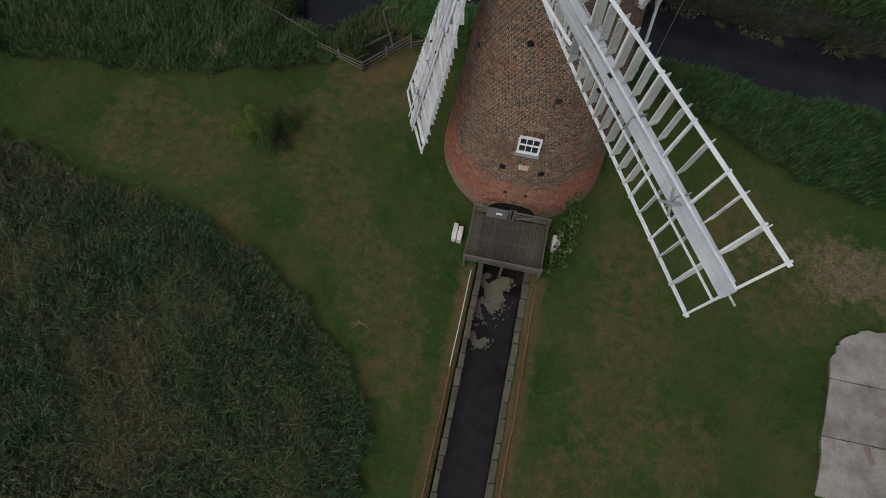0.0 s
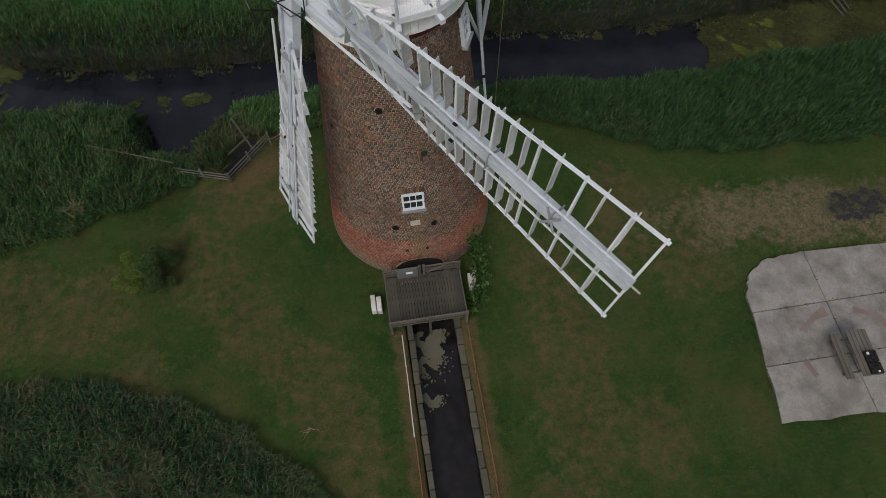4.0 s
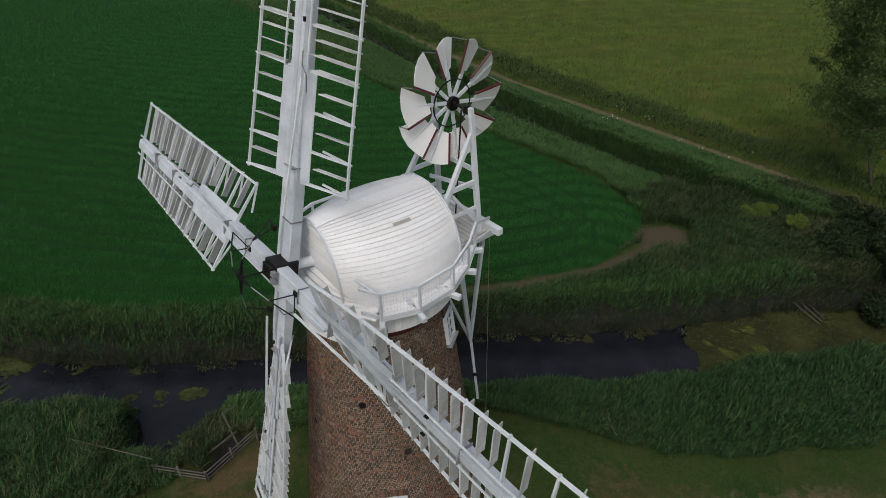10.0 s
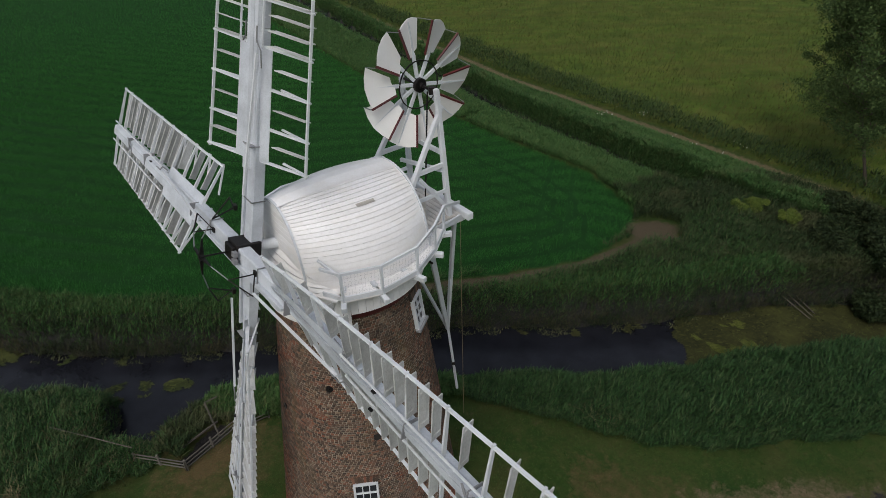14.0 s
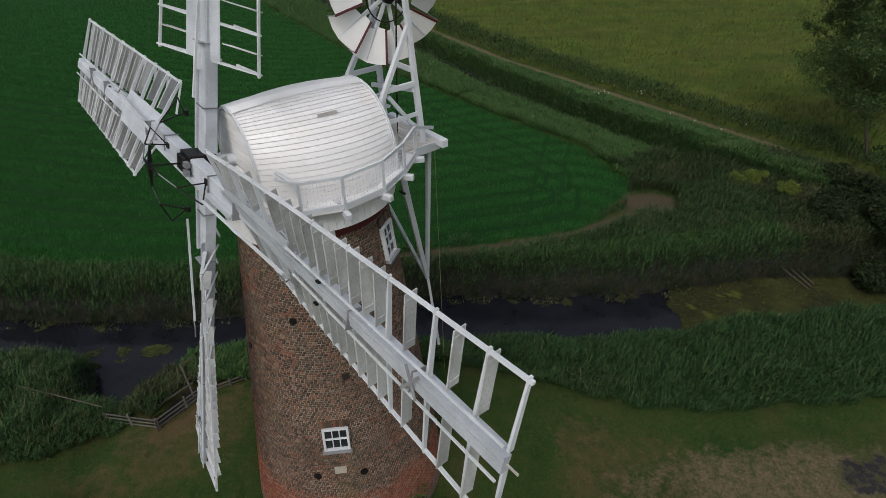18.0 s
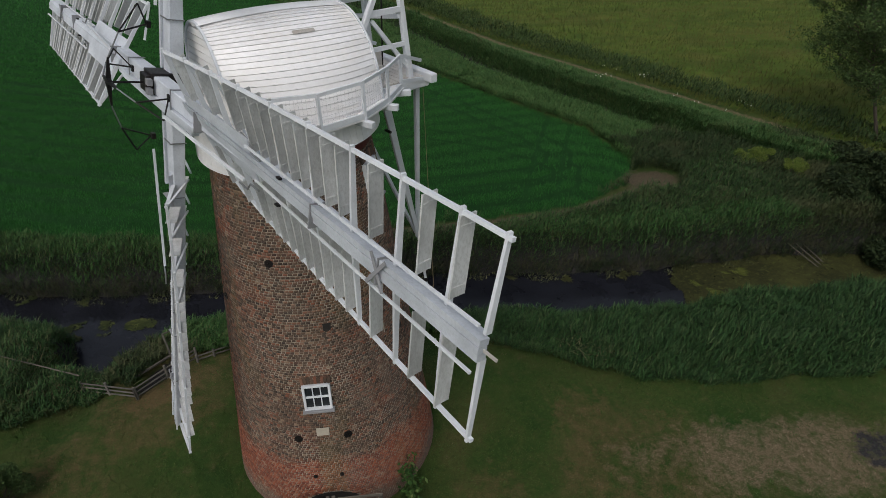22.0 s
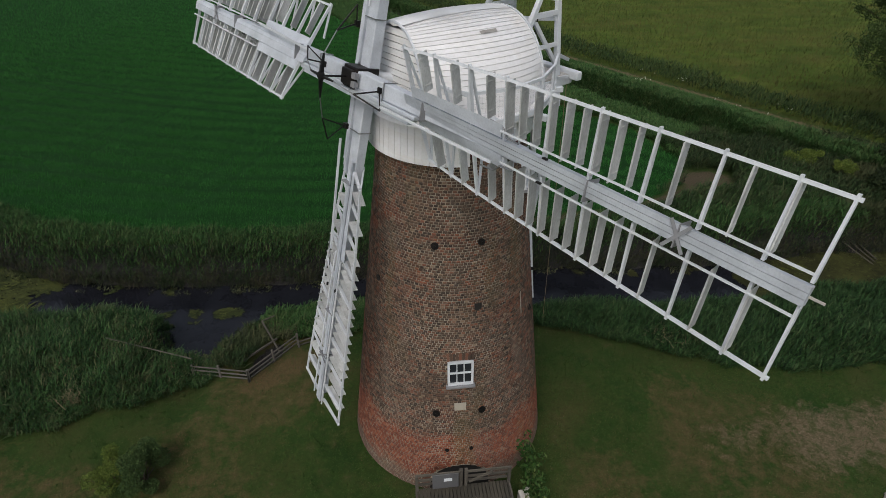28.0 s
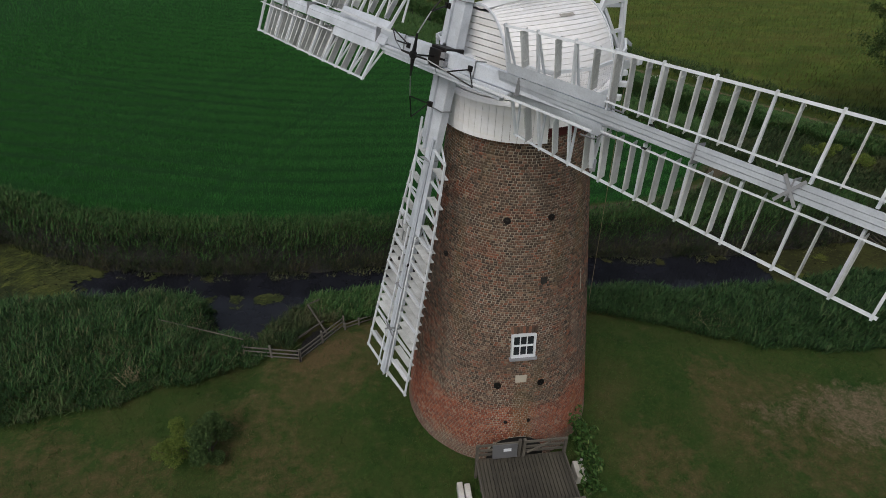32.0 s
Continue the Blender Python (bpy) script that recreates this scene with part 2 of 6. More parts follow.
def big_mesh(name, verts, quads=None, tris=None, material=None):
    """A mesh from arrays, quick for very many faces."""
    me = bpy.data.meshes.new(name)
    quads = np.zeros((0, 4), int) if quads is None else np.asarray(quads)
    tris = np.zeros((0, 3), int) if tris is None else np.asarray(tris)
    me.vertices.add(len(verts))
    me.vertices.foreach_set("co", np.asarray(verts, np.float32).ravel())
    me.loops.add(4 * len(quads) + 3 * len(tris))
    me.loops.foreach_set("vertex_index", np.concatenate([quads.ravel(), tris.ravel()]).astype(np.int32))
    me.polygons.add(len(quads) + len(tris))
    start = np.concatenate([np.arange(len(quads)) * 4, 4 * len(quads) + np.arange(len(tris)) * 3])
    me.polygons.foreach_set("loop_start", start.astype(np.int32))
    me.update(calc_edges=True)
    if material:
        me.materials.append(MAT[material] if isinstance(material, str) else material)
    return me

# ---- the mill: shared measures ----
R0, BATTER, BASE_Z, TOP_Z = 3.27, 0.1243, 0.30, 11.22
MILL_DZ = -0.34  # the mill is drawn on its own datum, then set down on the ground
HUB = Vector((-2.128, -1.057, 12.915))
SU = Vector((0.5515, -0.834, -0.0189)).normalized()
SF = Vector((-0.8127, -0.538, 0.2235)).normalized()
SV = SF.cross(SU)
STOCK_UP = Vector((0.2114, 0.0854, 0.9737))  # the upright stock leans a little
AX = Vector((-0.841, -0.541, 0))  # the cap's heading, towards the sails
LAT = Vector((0.541, -0.841, 0))


def capm(h, lat, z):
    return AX * h + LAT * lat + Vector((0, 0, z))


def radius(z):
    return R0 - BATTER * z


def on_wall(angle, z, out=0.0):
    """A pose on the tower's face: x along the wall, y outwards, z up the batter."""
    a = radians(angle)
    r = radius(z) + out
    n = Vector((math.cos(a), math.sin(a), BATTER)).normalized()
    x = Vector((math.sin(a), -math.cos(a), 0))
    zz = x.cross(n)
    m = Matrix((x, n, zz)).transposed().to_4x4()
    m.translation = (math.cos(a) * r, math.sin(a) * r, z)
    return m


WINDOW = (-90.0, 5.08, 0.72, 0.80)
WINDOW_UP = (-24.0, 10.35, 0.56, 0.95)


def in_opening(a, z):
    """Whether a place on the wall lies in a window or in the wheel arch."""
    for ca, cz, w, h in (WINDOW, WINDOW_UP):
        if abs(a - ca) < math.degrees(w / 2 / radius(cz)) and abs(z - cz) < h / 2:
            return True
    dx = abs(a + 90) * math.pi / 180 * radius(z)
    return z < 1.6 and (dx / 0.95) ** 2 + (max(z - 0.6, 0) / 0.92) ** 2 < 1


def tower():
    t = thing("windmill_tower", "tapered round brick mill tower, brown above and red at the foot", "windmill")
    bm = bmesh.new()
    n, zs = 96, [BASE_Z - 0.8] + [BASE_Z + (TOP_Z - BASE_Z) * i / 36 for i in range(37)]
    rings = []
    for z in zs:
        rings.append([bm.verts.new(((radius(z) + 0.001) * math.cos(2 * math.pi * i / n), (radius(z) + 0.001) * math.sin(2 * math.pi * i / n), z)) for i in range(n)])
    for a, b in zip(rings, rings[1:]):
        for i in range(n):
            bm.faces.new((a[i], a[(i + 1) % n], b[(i + 1) % n], b[i]))
    bm.faces.new(rings[-1])
    part("mortar_core", bm, "mortar", t, "pale lime mortar between the bricks", smooth=False)
    return t


def window(t, spec, cols, rows, name="window"):
    a, z, w, h = spec
    m = on_wall(a, z)
    win = new(name)
    win.parent, win.matrix_basis = t, m @ Matrix.Translation((0, 0.03, 0))
    tagged(win, "white sash window with dark panes")
    bm = bmesh.new()
    f = 0.06
    for sx in (-1, 1):
        block(bm, (sx * (w - f) / 2, 0.0, 0), (f, 0.12, h))
    for sz in (-1, 1):
        block(bm, (0, 0.002, sz * (h - f) / 2), (w - 2 * f, 0.116, f))
    part("window_frame", bm, "white", win)
    iw, ih = w - 2 * f, h - 2 * f
    for c in range(1, cols):
        bm = bmesh.new()
        block(bm, (-iw / 2 + iw * c / cols, 0.01, 0), (0.024, 0.04, ih))
        part("glazing_bar", bm, "white", win)
    for r in range(1, rows):
        bm = bmesh.new()
        block(bm, (0, 0.012, -ih / 2 + ih * r / rows), (iw, 0.038, 0.03 if r != rows // 2 else 0.045))
        part("glazing_bar", bm, "white", win)
    first = None
    for c in range(cols):
        for r in range(rows):
            mm = Matrix.Translation((-iw / 2 + iw * (c + 0.5) / cols, -0.01, -ih / 2 + ih * (r + 0.5) / rows))
            if first is None:
                bm = bmesh.new()
                block(bm, (0, 0, 0), (iw / cols, 0.008, ih / rows))
                first = part("pane", bm, GLASS, win)
                first.matrix_basis = mm
            else:
                again(first, mm)
    # solid near-black block that paints the unlit room behind the panes
    bm = bmesh.new()
    block(bm, (0, -0.16, 0), (w - 0.02, 0.2, h - 0.02))
    part("dark_room", bm, "dark", win)
    bm = bmesh.new()
    block(bm, (0, 0.05, -h / 2 - 0.04), (w + 0.1, 0.15, 0.07))
    part("window_sill", bm, "lead", win, "grey projecting sill", bevel=0.008)
    bm = bmesh.new()
    for i in range(9):
        x = -w / 2 - 0.03 + (w + 0.06) * (i + 0.5) / 9
        block(bm, (x, -0.032, h / 2 + 0.12 + 0.015 * (1 - ((i - 4) / 4) ** 2)), (0.07, 0.075, 0.22), pose(0, 0, 0, 0, (i - 4) * 1.6, 0))
    part("brick_arch", bm, "brick", win, "soldier bricks over the window")


def glass_material():
    m, nt, b = nodes_of("window_glass")
    b.inputs["Base Color"].default_value = (0.02, 0.024, 0.028, 1)
    b.inputs["Roughness"].default_value = 0.08
    bump(nt, b, noise_of(nt, 3, 2), 0.05, 0.02)
    return m


GLASS = glass_material()
mill = tower()
window(mill, WINDOW, 3, 2)
window(mill, WINDOW_UP, 2, 3)

# wall ties, date stone and vents on the tower
for a, z, r, kind in ((-107.0, 8.98, 0.10, "round"), (-75.8, 9.03, 0.095, "round"), (-78.6, 7.16, 0.10, "square"), (-104.0, 3.57, 0.115, "round"), (-76.8, 3.58, 0.115, "round"), (-97.5, 2.15, 0.06, "round"), (-83.5, 2.15, 0.06, "round"), (-152.0, 7.4, 0.09, "round"), (-28.0, 6.0, 0.1, "round")):
    m = on_wall(a, z)
    bm = bmesh.new()
    if kind == "round":
        rod(bm, (0, -0.02, 0), (0, 0.035, 0), r, 14)
        rod(bm, (0, 0.03, 0), (0, 0.06, 0), r * 0.3, 8)
    else:
        # the square hole is a proud block, its inner shade painted near-black
        block(bm, (0, 0.0, 0), (0.19, 0.04, 0.2))
    o = part("tie_plate" if kind == "round" else "wall_hole", bm, "iron" if kind == "round" else "dark", mill, "round rusty iron tie plate" if kind == "round" else "dark block painted as the shade of a square hole in the brickwork")
    o.matrix_basis = m
bm = bmesh.new()
block(bm, (0, 0.01, 0), (0.34, 0.05, 0.26))
o = part("date_stone", bm, "stone", mill, "small pale blank stone tablet", bevel=0.006)
o.matrix_basis = on_wall(-90, 3.84)
# pale stone streak plates by the far edge
bm = bmesh.new()
block(bm, (0, 0.006, 0), (0.035, 0.022, 0.75))
o = part("lime_streak", bm, "stone", mill, "pale lime streak down the brickwork")
o.matrix_basis = on_wall(-42.4, 6.6)
# wheel arch in the foot: a near-black sheet paints the opening's shade
bm = bmesh.new()
prof = [(-0.93, 0), (-0.93, 0.3)] + [(-0.93, 0.6)] + [(-0.93 * math.cos(math.pi * i / 12), 0.6 + 0.90 * math.sin(math.pi * i / 12)) for i in range(1, 12)] + [(0.93, 0.6), (0.93, 0.3), (0.93, 0)]


def at_face(x, z, out):
    return -math.sqrt(max(radius(z) ** 2 - x * x, 0)) - out


cols = [[bm.verts.new((x * f, at_face(x * f, z, 0.012), z)) for f in (-1.0, -0.5, 0.0, 0.5, 1.0)] for x, z in prof[len(prof) // 2:]]
for a, b in zip(cols, cols[1:]):
    for k in range(4):
        bm.faces.new((a[k], a[k + 1], b[k + 1], b[k]))
part("wheel_arch", bm, "dark", mill, "near-black sheet painted as the shade in the wheel shaft's arch")
bm = bmesh.new()
for i in range(17):
    a = math.pi * (i + 0.5) / 17
    x, z = -1.03 * math.cos(a), 0.6 + 1.02 * math.sin(a)
    block(bm, (x, at_face(x, z, -0.035), z), (0.085, 0.1, 0.21), pose(0, 0, 0, 0, -90 + math.degrees(a), 0))
part("arch_bricks", bm, "brick", mill, "ring of bricks round the arch")

# red curb under the cap
bm = bmesh.new()
n = 64
for r_in, r_out, z0, z1 in ((1.75, radius(11.2) + 0.05, 11.19, 11.56),):
    vs = [[bm.verts.new((r * math.cos(2 * math.pi * i / n), r * math.sin(2 * math.pi * i / n), z)) for i in range(n)] for r, z in ((r_in, z0), (r_out, z0), (r_out, z1), (r_in, z1))]
    for k in range(4):
        for i in range(n):
            bm.faces.new((vs[k][i], vs[k][(i + 1) % n], vs[(k + 1) % 4][(i + 1) % n], vs[(k + 1) % 4][i]))
part("curb_ring", bm, "red", mill, "dark red painted curb ring")


# ---- cap ----
def tube(bm, pts, w, h):
    """One bent rail of squared section through the points."""
    rings = []
    for i, p in enumerate(pts):
        d = (pts[min(i + 1, len(pts) - 1)] - pts[max(i - 1, 0)]).normalized()
        side = d.cross(Vector((0, 0, 1))).normalized()
        top = side.cross(d)
        rings.append([bm.verts.new(p + side * (a * w / 2) + top * (b * h / 2)) for a, b in ((-1, -1), (1, -1), (1, 1), (-1, 1))])
    for p, q in zip(rings, rings[1:]):
        for i in range(4):
            bm.faces.new((p[i], p[(i + 1) % 4], q[(i + 1) % 4], q[i]))
    bm.faces.new(rings[0]), bm.faces.new(rings[-1])
    bmesh.ops.recalc_face_normals(bm, faces=bm.faces)


def cap_half(h):
    return 1.86 - 0.20 * (h + 0.4) ** 2


def cap_top(h):
    return 14.04 - 0.03 * (h - 0.3) ** 2


CAP_Z, CAP_H0, CAP_H1 = 12.0, -1.6, 1.6


def cap_at(h, a, out=0.0):
    """A place on the cap's skin; a runs from 0 at the eaves by the gallery over the ridge to pi."""
    w, t = cap_half(h) + out, cap_top(h) + out
    c, s = math.cos(a), math.sin(a)
    return capm(h, w * math.copysign(abs(c) ** 0.95, c), CAP_Z + (t - CAP_Z) * max(s, 0.0) ** 0.95)


cap = thing("mill_cap", "white boarded boat-shaped mill cap with a curved ridge", "windmill cap")
BOARDS, STEPS = 48, 12
for k in range(BOARDS):
    a0, a1 = math.pi * k / BOARDS, math.pi * (k + 1) / BOARDS
    gap = (a1 - a0) * 0.022
    low, high = (a0 + gap, a1 - gap) if k < BOARDS / 2 else (a1 - gap, a0 + gap)
    bm = bmesh.new()
    rows = []
    for i in range(STEPS + 1):
        h = CAP_H0 + (CAP_H1 - CAP_H0) * i / STEPS
        rows.append([bm.verts.new(p) for p in (cap_at(h, low, 0.017), cap_at(h, high, 0.005), cap_at(h, high, -0.02), cap_at(h, low, -0.02))])
    for p, q in zip(rows, rows[1:]):
        for i in range(4):
            bm.faces.new((p[i], p[(i + 1) % 4], q[(i + 1) % 4], q[i]))
    bm.faces.new(rows[0])
    bm.faces.new(rows[-1])
    bmesh.ops.recalc_face_normals(bm, faces=bm.faces)
    part("roof_board", bm, "board", cap)
# ridge board, verge strips
bm = bmesh.new()
rows = []
for i in range(STEPS + 1):
    h = CAP_H0 - 0.03 + (CAP_H1 + 0.06 - CAP_H0) * i / STEPS
    rows.append([bm.verts.new(p) for p in (capm(h, -0.30, cap_top(h) + 0.004), capm(h, 0, cap_top(h) + 0.035), capm(h, 0.30, cap_top(h) + 0.004), capm(h, 0, cap_top(h) - 0.06))])
for p, q in zip(rows, rows[1:]):
    for i in range(4):
        bm.faces.new((p[i], p[(i + 1) % 4], q[(i + 1) % 4], q[i]))
bm.faces.new(rows[0]), bm.faces.new(rows[-1])
bmesh.ops.recalc_face_normals(bm, faces=bm.faces)
part("ridge_board", bm, "board", cap)
for h in (CAP_H0 - 0.02, CAP_H1 + 0.02):
    bm = bmesh.new()
    pts = [cap_at(h, math.pi * i / 24, 0.03) for i in range(25)]
    tube(bm, pts, 0.045, 0.045)
    part("verge_strip", bm, "white", cap)
# gable ends of horizontal boards
for h, sgn in ((CAP_H1 - 0.03, 1), (CAP_H0 + 0.03, -1)):
    z = CAP_Z - 0.05
    while z < cap_top(h) - 0.12:
        z1 = min(z + 0.15, cap_top(h) - 0.05)
        def half(zz):
            s = min(1.0, max(0.0, (zz - CAP_Z) / (cap_top(h) - CAP_Z))) ** (1 / 0.95)
            return cap_half(h) * math.sqrt(max(0.0, 1 - s * s)) ** 0.95
        bm = bmesh.new()
        a, b = max(half(z) - 0.02, 0.05), max(half(z1) - 0.02, 0.03)
        f = 0.045 * sgn
        vs = [bm.verts.new(p) for p in (capm(h + f, -a, z), capm(h + f, a, z), capm(h + f * 0.8, b, z1 - 0.022), capm(h + f * 0.8, -b, z1 - 0.022), capm(h - 0.03 * sgn, -a, z), capm(h - 0.03 * sgn, a, z), capm(h - 0.03 * sgn, b, z1 - 0.022), capm(h - 0.03 * sgn, -b, z1 - 0.022))]
        for q in ((0, 1, 2, 3), (7, 6, 5, 4), (0, 4, 5, 1), (1, 5, 6, 2), (2, 6, 7, 3), (3, 7, 4, 0)):
            bm.faces.new([vs[i] for i in q])
        bmesh.ops.recalc_face_normals(bm, faces=bm.faces)
        part("gable_board", bm, "board", cap)
        z = z1
# grey patch plate on the roof
bm = bmesh.new()
for i in range(4):
    h0, h1 = -0.42 + 0.12 * i, -0.42 + 0.12 * (i + 1)
    q = [cap_at(h, a, o) for h, a, o in ((h0, 0.97, 0.036), (h1, 0.97, 0.036), (h1, 1.02, 0.036), (h0, 1.02, 0.036))]
    bm.faces.new([bm.verts.new(p) for p in q])
bmesh.ops.solidify(bm, geom=list(bm.faces), thickness=0.006)
part("patch_plate", bm, "peeling", cap, "small grey patch on the roof boards")
# petticoat of upright boards, longer towards the sails
n = 72
FRONT = math.atan2(AX.y, AX.x)
for i in range(n):
    a0, a1 = 2 * math.pi * i / n, 2 * math.pi * (i + 0.95) / n
    off = abs((a0 - FRONT + math.pi) % (2 * math.pi) - math.pi)
    zb = 11.12 if off < radians(58) else 11.50
    bm = bmesh.new()
    vs = []
    for r, z in ((2.13, zb), (2.06, 12.02), (2.03, 12.02), (2.10, zb)):
        for a in (a0, a1):
            vs.append(bm.verts.new((r * math.cos(a), r * math.sin(a), z)))
    for q in ((0, 1, 3, 2), (2, 3, 5, 4), (4, 5, 7, 6), (6, 7, 1, 0), (0, 2, 4, 6), (1, 7, 5, 3)):
        bm.faces.new([vs[j] for j in q])
    part("petticoat_board", bm, "board", cap)
bm = bmesh.new()
bmesh.ops.create_cone(bm, cap_ends=True, segments=48, radius1=2.04, radius2=2.01, depth=0.46, matrix=Matrix.Translation((0, 0, 11.79)))
part("petticoat_lining", bm, "white", cap)
bm = bmesh.new()
bmesh.ops.create_cone(bm, cap_ends=True, segments=48, radius1=2.12, radius2=2.08, depth=0.05, matrix=Matrix.Translation((0, 0, 12.03)))
part("cap_deck", bm, "board", cap)

# sloping front boards from the gable down to the petticoat
for j in range(5):
    bm = bmesh.new()
    rows = []
    for i in range(25):
        turn = radians(-62 + 124 * i / 24)
        hi = capm(1.60, 1.12 * math.sin(turn) / math.sin(radians(62)), 12.62 - 0.1 * abs(i - 12) / 12)
        lo = capm(2.10 * math.cos(turn), 2.10 * math.sin(turn), 11.99)
        a, b = hi.lerp(lo, j / 5), hi.lerp(lo, (j + 1) / 5 - 0.03)
        out = capm(math.cos(turn), math.sin(turn), 0.9).normalized() * 0.02
        rows.append([bm.verts.new(p) for p in (a, b + out, b - out, a - out)])
    for p, q in zip(rows, rows[1:]):
        for i in range(4):
            bm.faces.new((p[i], p[(i + 1) % 4], q[(i + 1) % 4], q[i]))
    bm.faces.new(rows[0]), bm.faces.new(rows[-1])
    bmesh.ops.recalc_face_normals(bm, faces=bm.faces)
    part("front_board", bm, "board", cap)
# gallery: joists, deck, posts and rails on both sides, then the fan stage
GAL = [(1.46, 1.55), (1.22, 2.02), (0.37, 2.36), (-0.69, 2.30), (-1.6, 1.85), (-2.35, 1.30)]
for side in (1, -1):
    for k, (h, lat) in enumerate(GAL[:-1]):
        p, q = GAL[k], GAL[k + 1]
        bm = bmesh.new()
        beam(bm, capm(p[0], side * (p[1] - 0.14), 12.12), capm(q[0], side * (q[1] - 0.14), 12.12), 0.30, 0.045)
        part("gallery_plank", bm, "board", cap)
        bm = bmesh.new()
        beam(bm, capm(p[0], side * p[1], 12.90), capm(q[0], side * q[1], 12.90), 0.055, 0.07)
        part("gallery_rail", bm, "white", cap)
        bm = bmesh.new()
        beam(bm, capm(p[0], side * p[1], 12.20), capm(q[0], side * q[1], 12.20), 0.04, 0.12)
        part("gallery_kerb", bm, "white", cap)
    for k in range(1, 4):
        p, q = GAL[k], GAL[k + 1]
        bm = bmesh.new()
        for w in range(1, 12):
            f = w / 12
            h, lat = p[0] + (q[0] - p[0]) * f, side * (p[1] + (q[1] - p[1]) * f)
            rod(bm, capm(h, lat, 12.22), capm(h, lat, 12.88), 0.0009, 4)
        for w in range(1, 6):
            z = 12.22 + 0.66 * w / 6
            rod(bm, capm(p[0], side * p[1], z), capm(q[0], side * q[1], z), 0.0009, 4)
        part("wire_mesh", bm, "steel", cap, "fine wire mesh between the rails")
    for k, (h, lat) in enumerate(GAL):
        if k == 0:
            continue
        bm = bmesh.new()
        beam(bm, capm(h, side * lat, 12.05), capm(h, side * lat, 12.93), 0.06, 0.06, LAT)
        part("gallery_post", bm, "white", cap)
        bm = bmesh.new()
        d = Vector((h, lat)).normalized()
        beam(bm, capm(h - d.x * 1.0, side * (lat - d.y * 1.0), 12.03), capm(h + d.x * 0.22, side * (lat + d.y * 0.22), 12.03), 0.13, 0.14)
        part("joist_end", bm, "white", cap, bevel=0.012)
    bm = bmesh.new()
    beam(bm, capm(1.30, side * 1.2, 12.86), capm(1.24, side * 2.0, 12.86), 0.05, 0.06)
    part("gallery_rail", bm, "white", cap)
# fan stage
for lat in (-0.85, 0.85):
    bm = bmesh.new()
    beam(bm, capm(-1.0, lat, 11.98), capm(-3.45, lat * 1.02, 12.0), 0.2, 0.24)
    part("stage_beam", bm, "white", cap, bevel=0.02)
    bm = bmesh.new()
    beam(bm, capm(-2.35, lat * 1.53, 12.9), capm(-3.2, lat * 1.12, 12.55), 0.05, 0.08)
    part("stage_rail", bm, "white", cap)
    bm = bmesh.new()
    beam(bm, capm(-2.35, lat * 1.53, 12.3), capm(-3.25, lat * 1.12, 12.1), 0.05, 0.08)
    part("stage_rail", bm, "white", cap)
for i in range(9):
    bm = bmesh.new()
    h = -2.0 - i * 0.15
    beam(bm, capm(h, -0.95, 12.14), capm(h, 0.95, 12.14), 0.13, 0.04)
    part("stage_plank", bm, "peeling", cap)
bm = bmesh.new()
beam(bm, capm(-3.38, -1.25, 12.14), capm(-3.38, 1.25, 12.14), 0.2, 0.22)
part("stage_cross_beam", bm, "white", cap, bevel=0.02)
bm = bmesh.new()
beam(bm, capm(-2.2, -0.5, 12.4), capm(-2.2, 0.65, 12.4), 0.22, 0.3)
part("bearing_block", bm, "peeling", cap, "weathered timber block", bevel=0.02)
for lat in (0.3, 0.55):
    bm = bmesh.new()
    beam(bm, capm(-2.25, lat, 12.2), capm(-2.25, lat, 12.85), 0.09, 0.16)
    part("bearing_post", bm, "peeling", cap)
# old tail timbers hanging behind the tower
JOINT, CLAMP = capm(-3.89, -0.35, 6.4), capm(-4.07, -0.24, 4.73)
for a, w, d in (((-2.08, 0.92, 11.95), 0.20, 0.09), ((-2.22, 0.74, 11.95), 0.15, 0.09), ((-3.2, 0.75, 11.95), 0.13, 0.12), ((-1.9, -0.9, 11.9), 0.12, 0.12)):
    bm = bmesh.new()
    beam(bm, capm(*a), JOINT + Vector((0, 0, 0.1)), w, d, LAT, w * 0.7, d)
    part("tail_timber", bm, "white", cap, bevel=0.012)
bm = bmesh.new()
rod(bm, capm(-2.14, 0.83, 11.0), capm(-2.16, 1.03, 11.0), 0.035, 10)
part("tail_pin", bm, "iron", cap)
bm = bmesh.new()
beam(bm, JOINT + Vector((0, 0, 0.25)), CLAMP, 0.09, 0.09)
part("tail_end", bm, "white", cap)
bm = bmesh.new()
beam(bm, CLAMP, capm(-4.15, -0.1, 3.4), 0.075, 0.075)
part("tail_end", bm, "white", cap)
bm = bmesh.new()
block(bm, CLAMP, (0.12, 0.12, 0.15))
part("tail_clamp", bm, "iron", cap)
bm = bmesh.new()
rod(bm, capm(-3.25, 0.95, 11.9), capm(-3.5, 1.0, 3.5), 0.009, 6)
part("control_rope", bm, "straw", cap, "thin hanging rope")

